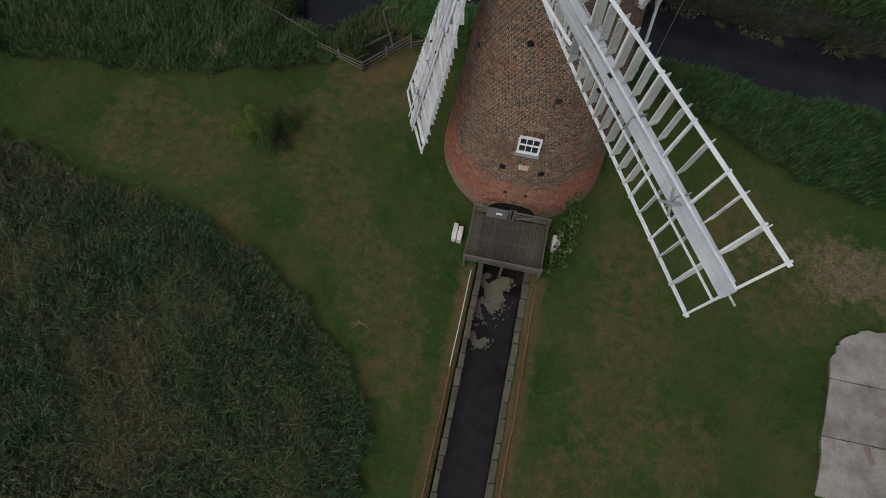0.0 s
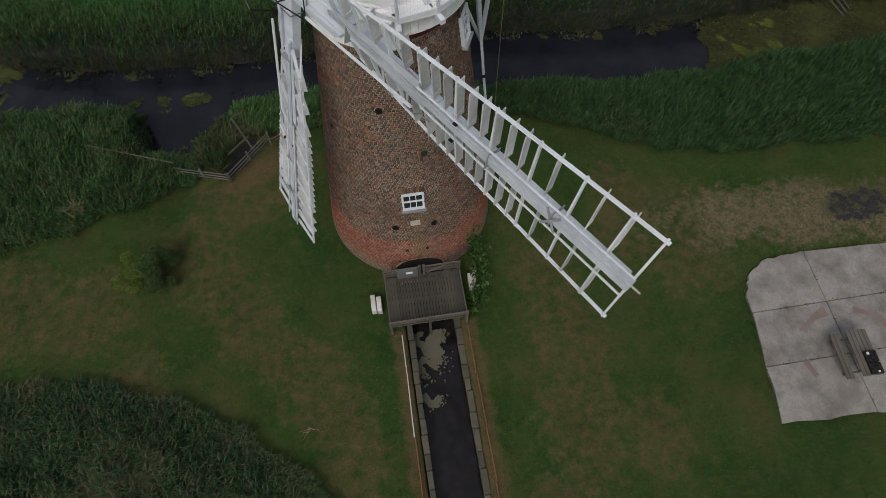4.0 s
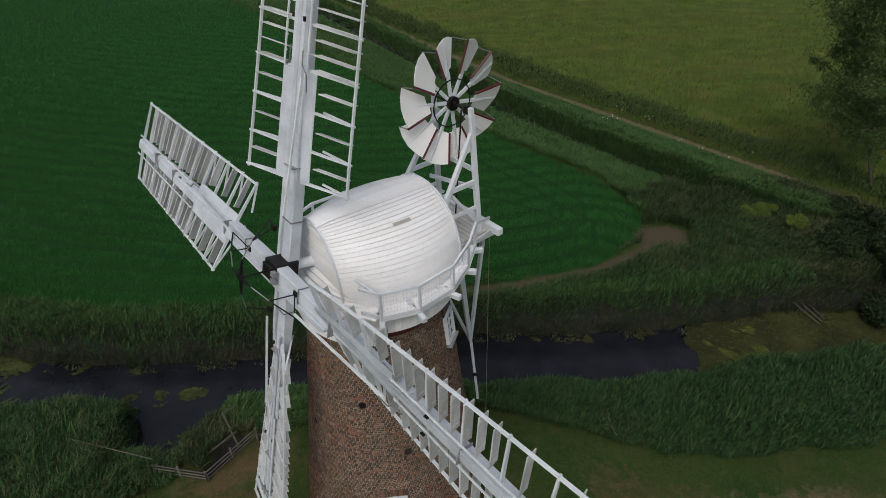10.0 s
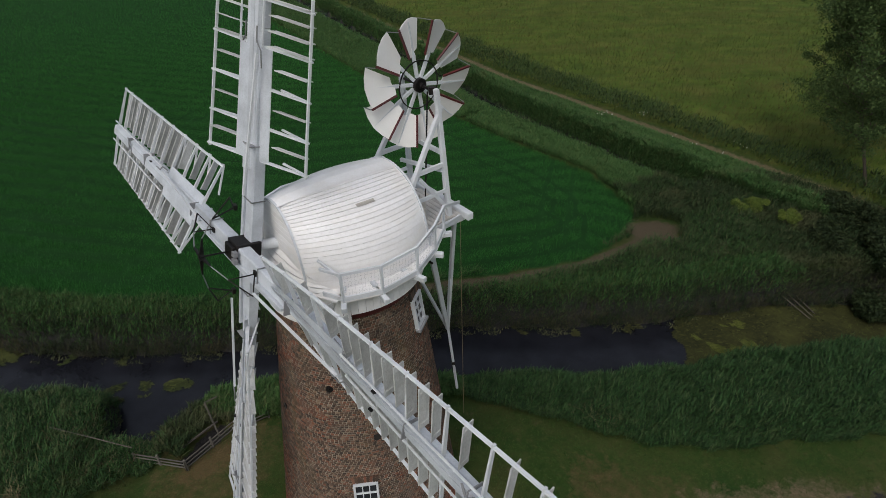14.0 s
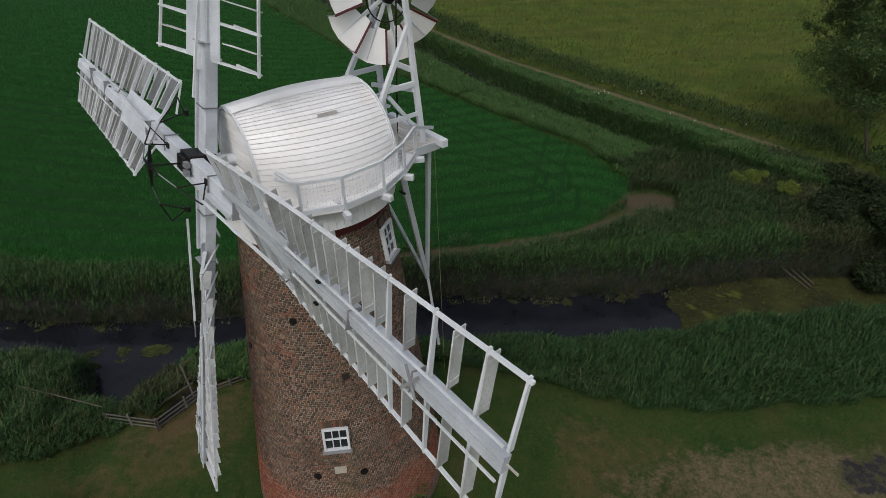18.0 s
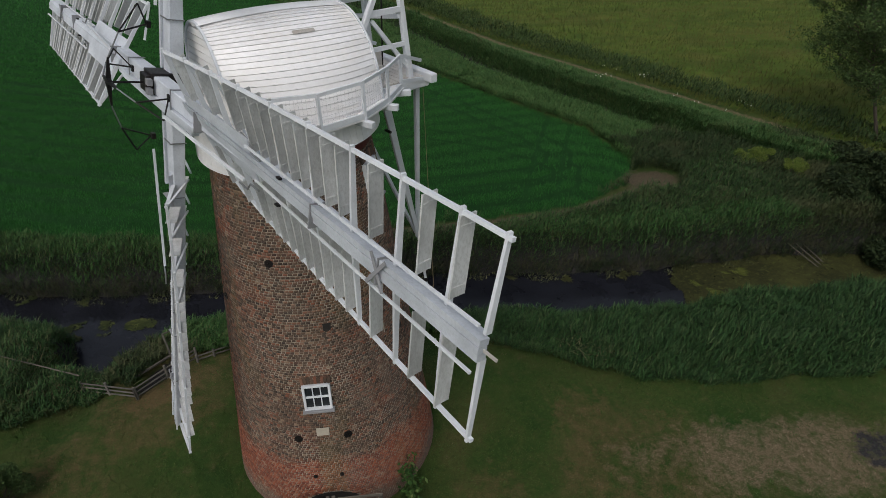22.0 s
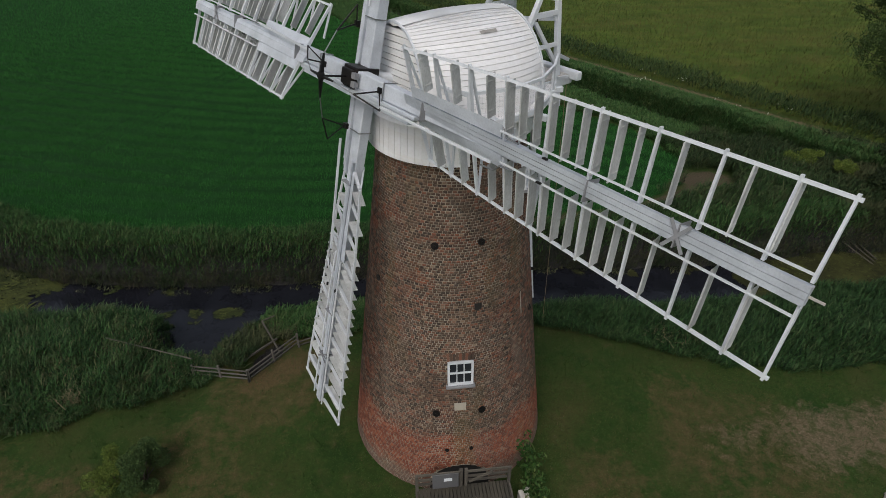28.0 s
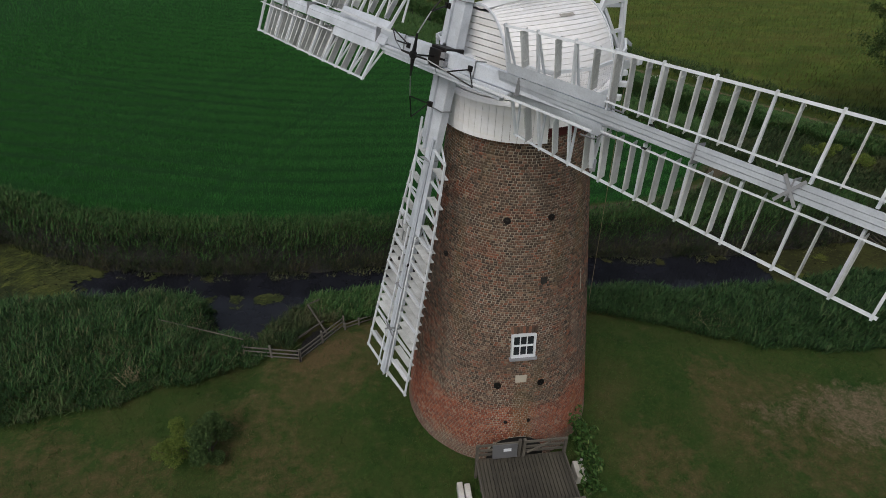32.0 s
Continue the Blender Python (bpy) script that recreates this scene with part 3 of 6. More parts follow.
# ---- fantail ----
FH, FZ, FLAT = -2.72, 15.66, -0.10
fan = thing("fantail", "ten-bladed white fantail with dark red blade edges", "fantail")
fc = capm(FH, FLAT, FZ)
FBASE = Matrix((-AX, Vector((0, 0, 1)), LAT)).transposed().to_4x4()
FBASE.translation = fc
FBASE = FBASE @ Matrix.Diagonal((1.07, 1.07, 1.0, 1.0))
blade0 = spoke0 = trim0 = tie0 = None
NB = 10
for i in range(NB):
    turn = FBASE @ pose(0, 0, 0, 0, 0, 360 / NB * i + 9)
    pitch = pose(0, 0, 0, 0, 27, 0)
    if blade0 is None:
        bm = bmesh.new()
        prof = [(-0.20, 0.69), (0.03, 0.69), (0.045, 0.76), (0.21, 0.78), (0.46, 1.37), (0.24, 1.46), (0.0, 1.50), (-0.24, 1.47), (-0.46, 1.40)]
        f0 = [bm.verts.new((x, y, 0.011)) for x, y in prof]
        f1 = [bm.verts.new((x, y, -0.011)) for x, y in prof]
        bm.faces.new(f0), bm.faces.new(f1[::-1])
        for j in range(len(prof)):
            k = (j + 1) % len(prof)
            bm.faces.new((f0[j], f1[j], f1[k], f0[k]))
        blade0 = part("blade", bm, "fan", fan)
        bm = bmesh.new()
        beam(bm, (-0.20, 0.68, 0.0), (-0.455, 1.42, 0.0), 0.05, 0.04, (0, 0, 1))
        trim0 = part("blade_edge", bm, "red", fan, "dark red painted blade edge")
        bm = bmesh.new()
        beam(bm, (0, 0.08, 0.0), (0, 0.74, 0.0), 0.075, 0.06)
        beam(bm, (0, 0.74, 0.012), (0, 1.44, 0.012), 0.05, 0.03, (0, 0, 1), 0.02, 0.03)
        spoke0 = part("spoke", bm, "white", fan)
        bm = bmesh.new()
        rod(bm, (0.41, 1.37, -0.209), (0.491, 1.374, 0.209), 0.011, 5)
        tie0 = part("tie_wire", bm, "steel", fan)
        for o in (blade0, trim0):
            o.matrix_basis = turn @ pitch
        spoke0.matrix_basis = tie0.matrix_basis = turn
    else:
        again(blade0, turn @ pitch), again(trim0, turn @ pitch), again(spoke0, turn), again(tie0, turn)
bm = bmesh.new()
for i in range(40):
    a, b = 2 * math.pi * i / 40, 2 * math.pi * (i + 1) / 40
    beam(bm, (0.56 * math.cos(a), 0.56 * math.sin(a), 0.03), (0.56 * math.cos(b), 0.56 * math.sin(b), 0.03), 0.025, 0.03, (0, 0, 1))
o = part("iron_ring", bm, "iron", fan)
o.matrix_basis = FBASE
bm = bmesh.new()
rod(bm, (0, 0, -0.06), (0, 0, 0.12), 0.17, 18)
rod(bm, (0, 0, 0.1), (0, 0, 0.2), 0.075, 12)
o = part("hub", bm, "iron", fan, "black iron hub", bevel=0.008)
o.matrix_basis = FBASE
bm = bmesh.new()
rod(bm, (0, 0, -0.75), (0, 0, 0.62), 0.03, 10)
o = part("fan_shaft", bm, "iron", fan)
o.matrix_basis = FBASE
for lat in (0.80, -0.90):
    lt = lat * 0.82
    for a, b, w in (((-2.98, lat, 12.1), (-2.68, lt, FZ + 0.10), 0.14), ((-1.58, lat, 13.2), (-2.84, lt, FZ - 0.36), 0.13)):
        bm = bmesh.new()
        beam(bm, capm(*a), capm(*b), w, w, LAT, w * 0.85, w * 0.85)
        part("fan_post", bm, "white", fan, bevel=0.012)
    bm = bmesh.new()
    beam(bm, capm(-2.9, lat * 0.95, 13.75), capm(-1.95, lat * 0.95, 13.75), 0.07, 0.12)
    part("fan_brace", bm, "white", fan)
    bm = bmesh.new()
    beam(bm, capm(-3.0, lat, 12.3), capm(-2.0, lat * 0.95, 13.6), 0.09, 0.09)
    part("fan_brace", bm, "white", fan)
    bm = bmesh.new()
    beam(bm, capm(-2.95, lat, 12.98), capm(-1.6, lat, 12.98), 0.05, 0.10)
    part("fan_brace", bm, "white", fan)
bm = bmesh.new()
beam(bm, capm(-2.82, -0.80, 14.05), capm(-2.82, 0.72, 14.05), 0.07, 0.12)
beam(bm, capm(-2.6, -0.84, 13.35), capm(-2.75, 0.76, 13.6), 0.07, 0.10)
part("fan_brace", bm, "white", fan)
bm = bmesh.new()
rod(bm, capm(FH + 0.05, 0.33, FZ - 0.05), capm(-2.5, 0.33, 12.3), 0.02, 8)
part("drive_shaft", bm, "iron", fan, "black iron drive shaft")
bm = bmesh.new()
block(bm, capm(FH, 0.45, FZ), (0.16, 0.14, 0.18))
part("shaft_bearing", bm, "iron", fan)

# ---- sails ----
HEEL, BAYS = 2.22, 9
SPACING = (0, 0.104, 0.219, 0.329, 0.448, 0.566, 0.686, 0.805, 0.922, 1.0)
LEAD, TRAIL = 1.215, -1.269


def make_shutter(length, name):
    """A shutter board with its hinge rod, x along it, y across from the hinge."""
    bm = bmesh.new()
    block(bm, (length / 2, 0.105, 0), (length, 0.205, 0.014))
    block(bm, (length / 2, 0.203, 0.003), (length, 0.012, 0.022))
    block(bm, (length / 2, 0.0, 0), (length, 0.018, 0.022))
    for x in (0.12, length - 0.12):
        block(bm, (x, 0.103, 0.010), (0.03, 0.195, 0.012))
    me = bpy.data.meshes.new(name)
    bm.to_mesh(me)
    bm.free()
    me.materials.append(MAT["shutter"])
    return me


NEAR, FAR = 0.44, 0.25  # where the shutters begin, beside the heel boards and beyond
SHUTTERS = {(lead, near): make_shutter((LEAD if lead else -TRAIL) - (NEAR if near else FAR) - 0.02, "shutter") for lead in (True, False) for near in (True, False)}


def sail(label, direction, f_off, full, tip, heel_twist, tip_twist, opened, clamp_side):
    """One double-shuttered sail. direction: from the hub; full: how many bays beyond the heel keep all their shutters."""
    u = Vector(direction).normalized()
    x = u.cross(SF).normalized()
    m = Matrix((x, u, SF)).transposed().to_4x4()
    m.translation = HUB + SF * f_off
    t = thing("sail", label, "windmill sail", "sails of the mill", m)
    bars = [HEEL + (tip - HEEL) * f for f in SPACING]

    def sp(s, c, f=0.0):
        """A place on the sail: s along it, c across (positive: leading side), f forward."""
        k = max(0.0, min(1.0, (s - HEEL) / (tip - HEEL)))
        w = radians(heel_twist + (tip_twist - heel_twist) * k ** 0.8)
        return Vector((-c * math.cos(w) - f * math.sin(w), s, c * math.sin(w) + f * math.cos(w)))

    def plank(name, s0, s1, c0, c1, f0, f1, thick, material="worn", n=8):
        bm = bmesh.new()
        rows = []
        for i in range(n + 1):
            s = s0 + (s1 - s0) * i / n
            rows.append([bm.verts.new(sp(s, c, f)) for c, f in ((c0, f0), (c1, f1), (c1, f1 - thick), (c0, f0 - thick))])
        for p, q in zip(rows, rows[1:]):
            for i in range(4):
                bm.faces.new((p[i], p[(i + 1) % 4], q[(i + 1) % 4], q[i]))
        bm.faces.new(rows[0]), bm.faces.new(rows[-1])
        bmesh.ops.recalc_face_normals(bm, faces=bm.faces)
        return part(name, bm, material, t)

    end = bars[-1]
    bm = bmesh.new()
    beam(bm, (0, -0.02, -0.02), (0, end * 0.52, -0.05), 0.36, 0.30, (0, 0, 1), 0.27, 0.20)
    part("stock", bm, "worn", t, "heavy white stock with flaking paint", bevel=0.02)
    bm = bmesh.new()
    beam(bm, (0.0, end * 0.52 + 0.01, -0.05), (0.0, end - 0.1, -0.06), 0.24, 0.18, (0, 0, 1), 0.14, 0.10)
    part("stock_end", bm, "worn", t, bevel=0.012)
    # clamp timbers bolted beside the stock, from the canister out to the heel
    for j in range(3):
        bm = bmesh.new()
        x0 = -clamp_side * (0.215 + 0.082 * j)
        beam(bm, (x0, 0.02 if j else 0.26, 0.07 - 0.02 * j), (x0, HEEL + 0.1 - 0.12 * j, 0.05 - 0.02 * j), 0.075, 0.20 - 0.03 * j)
        part("clamp_timber", bm, "worn", t, bevel=0.008)
    # the whip, three strakes with open seams between
    for c0, c1, f in ((-0.135, -0.050, 0.160), (-0.043, 0.043, 0.170), (0.050, 0.135, 0.160)):
        plank("whip_strake", HEEL - 0.25, end + 0.04, c0, c1, f, f, 0.13, n=10)
    # boards beside the whip at the heel
    split = bars[3]
    for name, s1, c0, c1 in (("leading_board", split - 0.02, 0.165, NEAR - 0.03), ("driving_board", split - 0.02, -0.165, -NEAR + 0.03)):
        s0 = HEEL if abs(c1) > 0.3 else split
        plank(name, s0, s1, c0, c1, 0.13, 0.09, 0.03)
    # outer rails
    for c in (LEAD, TRAIL):
        bm = bmesh.new()
        tube(bm, [sp(s, c) for s in (bars[0] - 0.06, *bars[1:-1], end + 0.06)], 0.045, 0.05)
        part("outer_rail", bm, "white", t)
        bm = bmesh.new()
        c2 = math.copysign(FAR + 0.04, c)
        tube(bm, [sp(s, c2, 0.17) for s in bars[3:]], 0.03, 0.03)
        part("shutter_bar", bm, "white", t, "long thin rod that works the shutters")
    # bars across; those of the heel have a second strut behind
    for k, s in enumerate(bars):
        for c, near in ((LEAD, 0.16), (TRAIL, -0.16)):
            bm = bmesh.new()
            beam(bm, sp(s, near, 0.03), sp(s, c * 1.045, 0.0), 0.042, 0.085, sp(s, 0, 1) - sp(s, 0, 0), 0.036, 0.055)
            part("sail_bar", bm, "white", t)
            if k < 4:
                bm = bmesh.new()
                beam(bm, sp(s - 0.02, near * 1.2, -0.42 + 0.06 * k), sp(s, c * 0.99, -0.035), 0.04, 0.04)
                part("bar_strut", bm, "white", t)
    # shutters, turned open
    for k, (a, b) in enumerate(zip(bars, bars[1:])):
        near = k < 3
        count = 1 if near or k - 3 >= full else 3
        for lead in (True, False):
            for j in range(count):
                s = a + (b - a) * ((j + 0.12) / 3 if count > 1 else (0.52 if near else 0.06 if k == BAYS - 1 else 0.42))
                c0 = (NEAR if near else FAR) * (1 if lead else -1)
                d = (sp(s, c0 * 2) - sp(s, c0)).normalized()
                fwd = sp(s, 0, 1) - sp(s, 0, 0)
                open_ = radians(opened + random.uniform(-5, 5))
                w = Vector((0, 1, 0)) * math.cos(open_) + fwd * math.sin(open_)
                w = (w - d * w.dot(d)).normalized()
                mm = Matrix((d, w, d.cross(w))).transposed().to_4x4()
                mm.translation = sp(s, c0, 0.0) - w * 0.14
                o = new("shutter", SHUTTERS[(lead, near)])
                o.parent, o.matrix_basis = t, mm
                if not near:
                    o = new("shutter_crank", CRANK)
                    o.parent = t
                    o.matrix_basis = Matrix.Translation(sp(s, c0 + math.copysign(0.04, c0), 0.14))
    for s in (2.55, 6.4, 7.9):
        bm = bmesh.new()
        block(bm, (0, s * end / 9.5, 0.04), (0.36 if s < 4 else 0.35, 0.018, 0.36 if s < 4 else 0.31))
        part("iron_strap", bm, "lead", t)
    bm = bmesh.new()
    beam(bm, (-0.2, end - 1.75, 0.195), (0.2, end - 1.45, 0.195), 0.05, 0.012, (0, 0, 1))
    beam(bm, (0.2, end - 1.75, 0.21), (-0.2, end - 1.45, 0.21), 0.05, 0.012, (0, 0, 1))
    part("cross_brace", bm, "lead", t, "grey crossed iron straps")
    bm = bmesh.new()
    beam(bm, (0, end - 0.1, 0.08), (0, end + 0.22, 0.08), 0.03, 0.02)
    part("tip_spike", bm, "peeling", t)
    # striking rod from the spider, with its offset iron at the end
    bm = bmesh.new()
    beam(bm, (0.22, 1.5, 0.36), (0.26, bars[3] - 0.1, 0.20), 0.045, 0.045)
    part("striking_rod", bm, "white", t)
    for sx in (-1, 1):
        bm = bmesh.new()
        rod(bm, (sx * 0.40, bars[3] - 0.35, 0.16), (sx * 0.38, bars[3] - 0.02, 0.18), 0.016, 6)
        rod(bm, (sx * 0.38, bars[3] - 0.02, 0.18), (sx * 0.24, bars[3] + 0.12, 0.20), 0.016, 6)
        rod(bm, (sx * 0.24, bars[3] + 0.12, 0.20), (sx * 0.23, bars[3] + 0.4, 0.20), 0.016, 6)
        part("offset_iron", bm, "steel", t)
        bm = bmesh.new()
        block(bm, (sx * 0.20, bars[4] + 0.1, 0.2), (0.03, 0.09, 0.05))
        part("bracket", bm, "iron", t)
    bm = bmesh.new()
    for sx in (-0.19, 0.19):
        beam(bm, (sx, 1.25, -0.18), (sx, 1.25, 0.16), 0.02, 0.02, (0, 1, 0))
    beam(bm, (-0.2, 1.25, 0.15), (0.2, 1.25, 0.15), 0.02, 0.02)
    part("stock_clamp", bm, "steel", t)
    return t


bm = bmesh.new()
rod(bm, (0, -0.05, 0), (0, 0.03, 0.05), 0.013, 6)
CRANK = bpy.data.meshes.new("shutter_crank")
bm.to_mesh(CRANK)
bm.free()
CRANK.materials.append(MAT["white"])
sail("white sail with shutters missing from its outer bays", SU, 0.16, 3, 9.56, 27, 4, 84, -1)
sail("white sail with a full set of mouldy shutters", -SU, 0.16, 5, 8.71, 27, 12, 100, 1)
sail("white sail pointing up, its shutters open", STOCK_UP, -0.16, 6, 9.5, 27, 8, 83, 1)
sail("white sail hanging down close to the tower", -STOCK_UP, -0.16, 4, 9.44, 27, 8.7, 90, -1)

# ---- windshaft end and spider ----
ws = thing("windshaft", "white windshaft with a black iron spider and rods", "windshaft")
bm = bmesh.new()
rod(bm, HUB - SF * 0.95, HUB - SF * 0.25, 0.13, 16)
part("shaft", bm, "white", ws, bevel=0.01)
WS = Matrix((SU, SV, SF)).transposed().to_4x4()
WS.translation = HUB
bm = bmesh.new()
block(bm, (0, 0, 0.02), (0.50, 0.46, 0.60))
block(bm, (0.0, 0.0, 0.36), (0.40, 0.34, 0.10))
o = part("poll_end", bm, "iron", ws, "black iron canister at the crossing of the stocks", bevel=0.015)
o.matrix_basis = WS
bm = bmesh.new()
for y in (-0.09, 0.09):
    block(bm, (0.33, y, 0.40), (0.14, 0.12, 0.1))
o = part("wedge", bm, "lead", ws)
o.matrix_basis = WS
bm = bmesh.new()
rod(bm, (0, 0, 0.3), (0, 0, 1.05), 0.022, 8)
o = part("striking_shaft", bm, "iron", ws)
o.matrix_basis = WS
bm = bmesh.new()
rod(bm, (0, 0, 0.98), (0, 0, 1.06), 0.09, 12)
for k in range(4):
    a = math.pi / 2 * k
    c, s = math.cos(a), math.sin(a)
    beam(bm, (0, 0, 1.02), (c * 0.46, s * 0.46, 1.0), 0.05, 0.10, (0, 0, 1), 0.03, 0.03)
o = part("spider", bm, "iron", ws, "four-armed black iron spider")
o.matrix_basis = WS
for k in range(4):
    a = math.pi / 2 * k
    c, s = math.cos(a), math.sin(a)
    def q(r, side, z):
        return (c * r - s * side, s * r + c * side, z)
    bm = bmesh.new()
    rod(bm, q(0.46, 0, 1.0), q(0.95, -0.12, 0.82), 0.014, 6)
    o = part("link", bm, "steel", ws)
    o.matrix_basis = WS
    bm = bmesh.new()
    rod(bm, q(0.95, -0.12, 0.82), q(1.1, -0.02, 0.30), 0.017, 6)
    rod(bm, q(0.95, -0.12, 0.82), q(1.5, -0.3, 0.52), 0.017, 6)
    rod(bm, q(1.1, -0.02, 0.30), q(1.5, -0.3, 0.52), 0.015, 6)
    block(bm, q(1.1, 0.0, 0.27), (0.12, 0.12, 0.08))
    o = part("bell_crank", bm, "iron", ws)
    o.matrix_basis = WS

# ---- ground ----
WATER_Z = -1.75
N_BANK = ((-390.0, -58.5, -24.38, -19.99, -18.14, -12.67, -8.29, -4.88, 5.27, 9.75, 16.19, 23.4, 31.2, 58.5, 390.0), (88.47, 25.43, 14.79, 12.52, 11.74, 10.85, 10.55, 10.55, 10.65, 9.96, 9.65, 10.05, 8.9, 6.2, -19.88))
S_BANK = ((-390.0, -58.5, -24.38, -19.5, -15.02, -11.99, -11.41, -9.36, -8.68, -6.92, -2.92, 4.48, 8.78, 12.48, 15.5, 19.5, 23.4, 31.2, 58.5, 390.0), (79.34, 18.27, 9.01, 8.22, 8.22, 7.63, 4.97, 4.53, 6.3, 7.48, 7.58, 6.74, 5.95, 5.55, 5.85, 6.2, 6.15, 5.6, 3.3, -25.0))
DYKE = ((-19.5, 108.89), (-7.8, 82.57), (2.92, 59.66), (12.97, 37.23), (19.7, 26.61), (22.91, 21.63))
PATH_LINE = ((-29.25, 136.19), (-3.31, 81.59), (15.21, 45.13), (25.35, 29.92), (30.91, 21.34), (34.12, 16.27), (40.95, 5.54))
WHEELINGS = (((-70, 62), (-20, 34), (3, 25.5), (9, 22.6), (12.0, 20.2), (13.4, 18.0), (12.8, 16.2), (10.5, 15.2), (5, 14.8)), ((0.5, 40), (8.5, 29), (12.2, 23.5), (13.6, 20.5), (13.0, 18.6), (11.0, 17.6), (7, 17.2), (0, 17.2), (-12, 18.6), (-35, 26.6), (-90, 50)))
TRACK = ((2.44, 12.13), (7.8, 12.27), (12.67, 12.95), (16.19, 14.51), (18.14, 15.49))
FIELD = ((-195.0, 72.82), (-58.5, 30.89), (-34.12, 20.66), (-20.47, 15.49), (-12.67, 13.34), (-5.36, 12.66), (5.56, 12.76), (12.58, 13.54), (16.38, 15.68), (17.84, 18.61), (16.57, 24.07), (11.89, 30.41), (0.88, 47.08), (-19.01, 87.44), (-58.5, 170.32), (-195.0, 292.19))


def smooth01(v):
    v = np.clip(v, 0, 1)
    return v * v * (3 - 2 * v)


def line_dist(x, y, line):
    best = np.full(np.shape(x), 1e9)
    for (x0, y0), (x1, y1) in zip(line, line[1:]):
        dx, dy = x1 - x0, y1 - y0
        t = np.clip(((x - x0) * dx + (y - y0) * dy) / (dx * dx + dy * dy), 0, 1)
        best = np.minimum(best, np.hypot(x - x0 - t * dx, y - y0 - t * dy))
    return best


def inside(x, y, poly):
    res = np.zeros(np.shape(x), bool)
    for (x0, y0), (x1, y1) in zip(poly, poly[1:] + poly[:1]):
        hit = ((y0 > y) != (y1 > y)) & (x < (x1 - x0) * (y - y0) / (y1 - y0 + 1e-12) + x0)
        res ^= hit
    return res


def wobble(x, y, k=1.0, seed=0.0):
    """A cheap smooth noise between about -1 and 1."""
    x, y = x * k + seed, y * k - seed * 1.7
    return 0.5 * np.sin(x * 1.3 + 1.7 * np.sin(y * 0.7)) + 0.3 * np.sin(y * 2.1 + 1.3 * np.sin(x * 1.1 + 2)) + 0.2 * np.sin(x * 3.7 + y * 2.9 + np.sin(y * 1.9))


def in_river(x, y):
    """Metres inside the river; negative on land."""
    w = 0.18 * wobble(x, y, 1.1)
    return np.minimum(np.interp(x, *N_BANK) - y, y - np.interp(x, *S_BANK)) + w


def ground_z(x, y):
    x, y = np.asarray(x, float), np.asarray(y, float)
    z = 0.06 * (1 - smooth01((np.hypot(x, y) - 3.4) / 5)) + 0.035 * wobble(x, y, 0.8)
    d = in_river(x, y)
    south = y < (np.interp(x, *N_BANK) + np.interp(x, *S_BANK)) / 2
    z = np.where(south & (d > -4.6), z - 1.05 * np.clip((d + 4.6) / 4.6, 0, 1) ** 1.3, z)
    z = np.where(d > -1.1, z + (WATER_Z - 0.1 - z) * smooth01((d + 1.1) / 1.15), z)
    z = np.where(d > 0, WATER_Z - 0.1 - 0.5 * smooth01(d / 1.5), z)
    k = line_dist(x, y, DYKE)
    z = np.where(k < 1.2, z - 1.7 * (1 - smooth01((k - 0.8) / 0.4)), z)
    z = np.where(inside(x, y, PIT), np.minimum(z, -0.75), z)
    z = np.where((np.abs(x - 0.12) < 1.0) & (y < -3.0) & (y > -23.0), -1.5, z)
    z = np.where(inside(x, y, SLAB), z - 0.12, z)
    return z


PIT = ((-7.75, 3.0), (-7.3, 2.45), (-6.3, 3.7), (-6.0, 4.3), (-6.6, 4.6), (-7.3, 4.0))
SLAB = ((12.24, -6.06), (12.67, -5.24), (13.36, -4.80), (15.31, -4.64), (21.06, -4.98), (20.67, -11.22), (15.6, -11.03), (11.7, -10.84))


def marks():
    fine = lambda a, b, s: list(np.arange(a, b, s))
    grow = lambda a, step, end: [a + step * ((1.16 ** i - 1) / 0.16) for i in range(1, 60) if step * ((1.16 ** i - 1) / 0.16) < end]
    xs = [x for x in fine(-30, 42, 0.33) if abs(x - 0.12) > 1.3] + [-1.3, -1.1, -0.885, -0.875, -0.6, 0.1, 0.8, 1.115, 1.125, 1.3]
    ys = fine(-17, 52, 0.33)
    xs += [-30 - v for v in grow(0, 0.5, 2500)] + [42 + v for v in grow(0, 0.5, 2500)]
    ys += [-17 - v for v in grow(0, 0.5, 2500)] + [52 + v for v in grow(0, 0.5, 3500)]
    return np.array(sorted(xs)), np.array(sorted(ys))


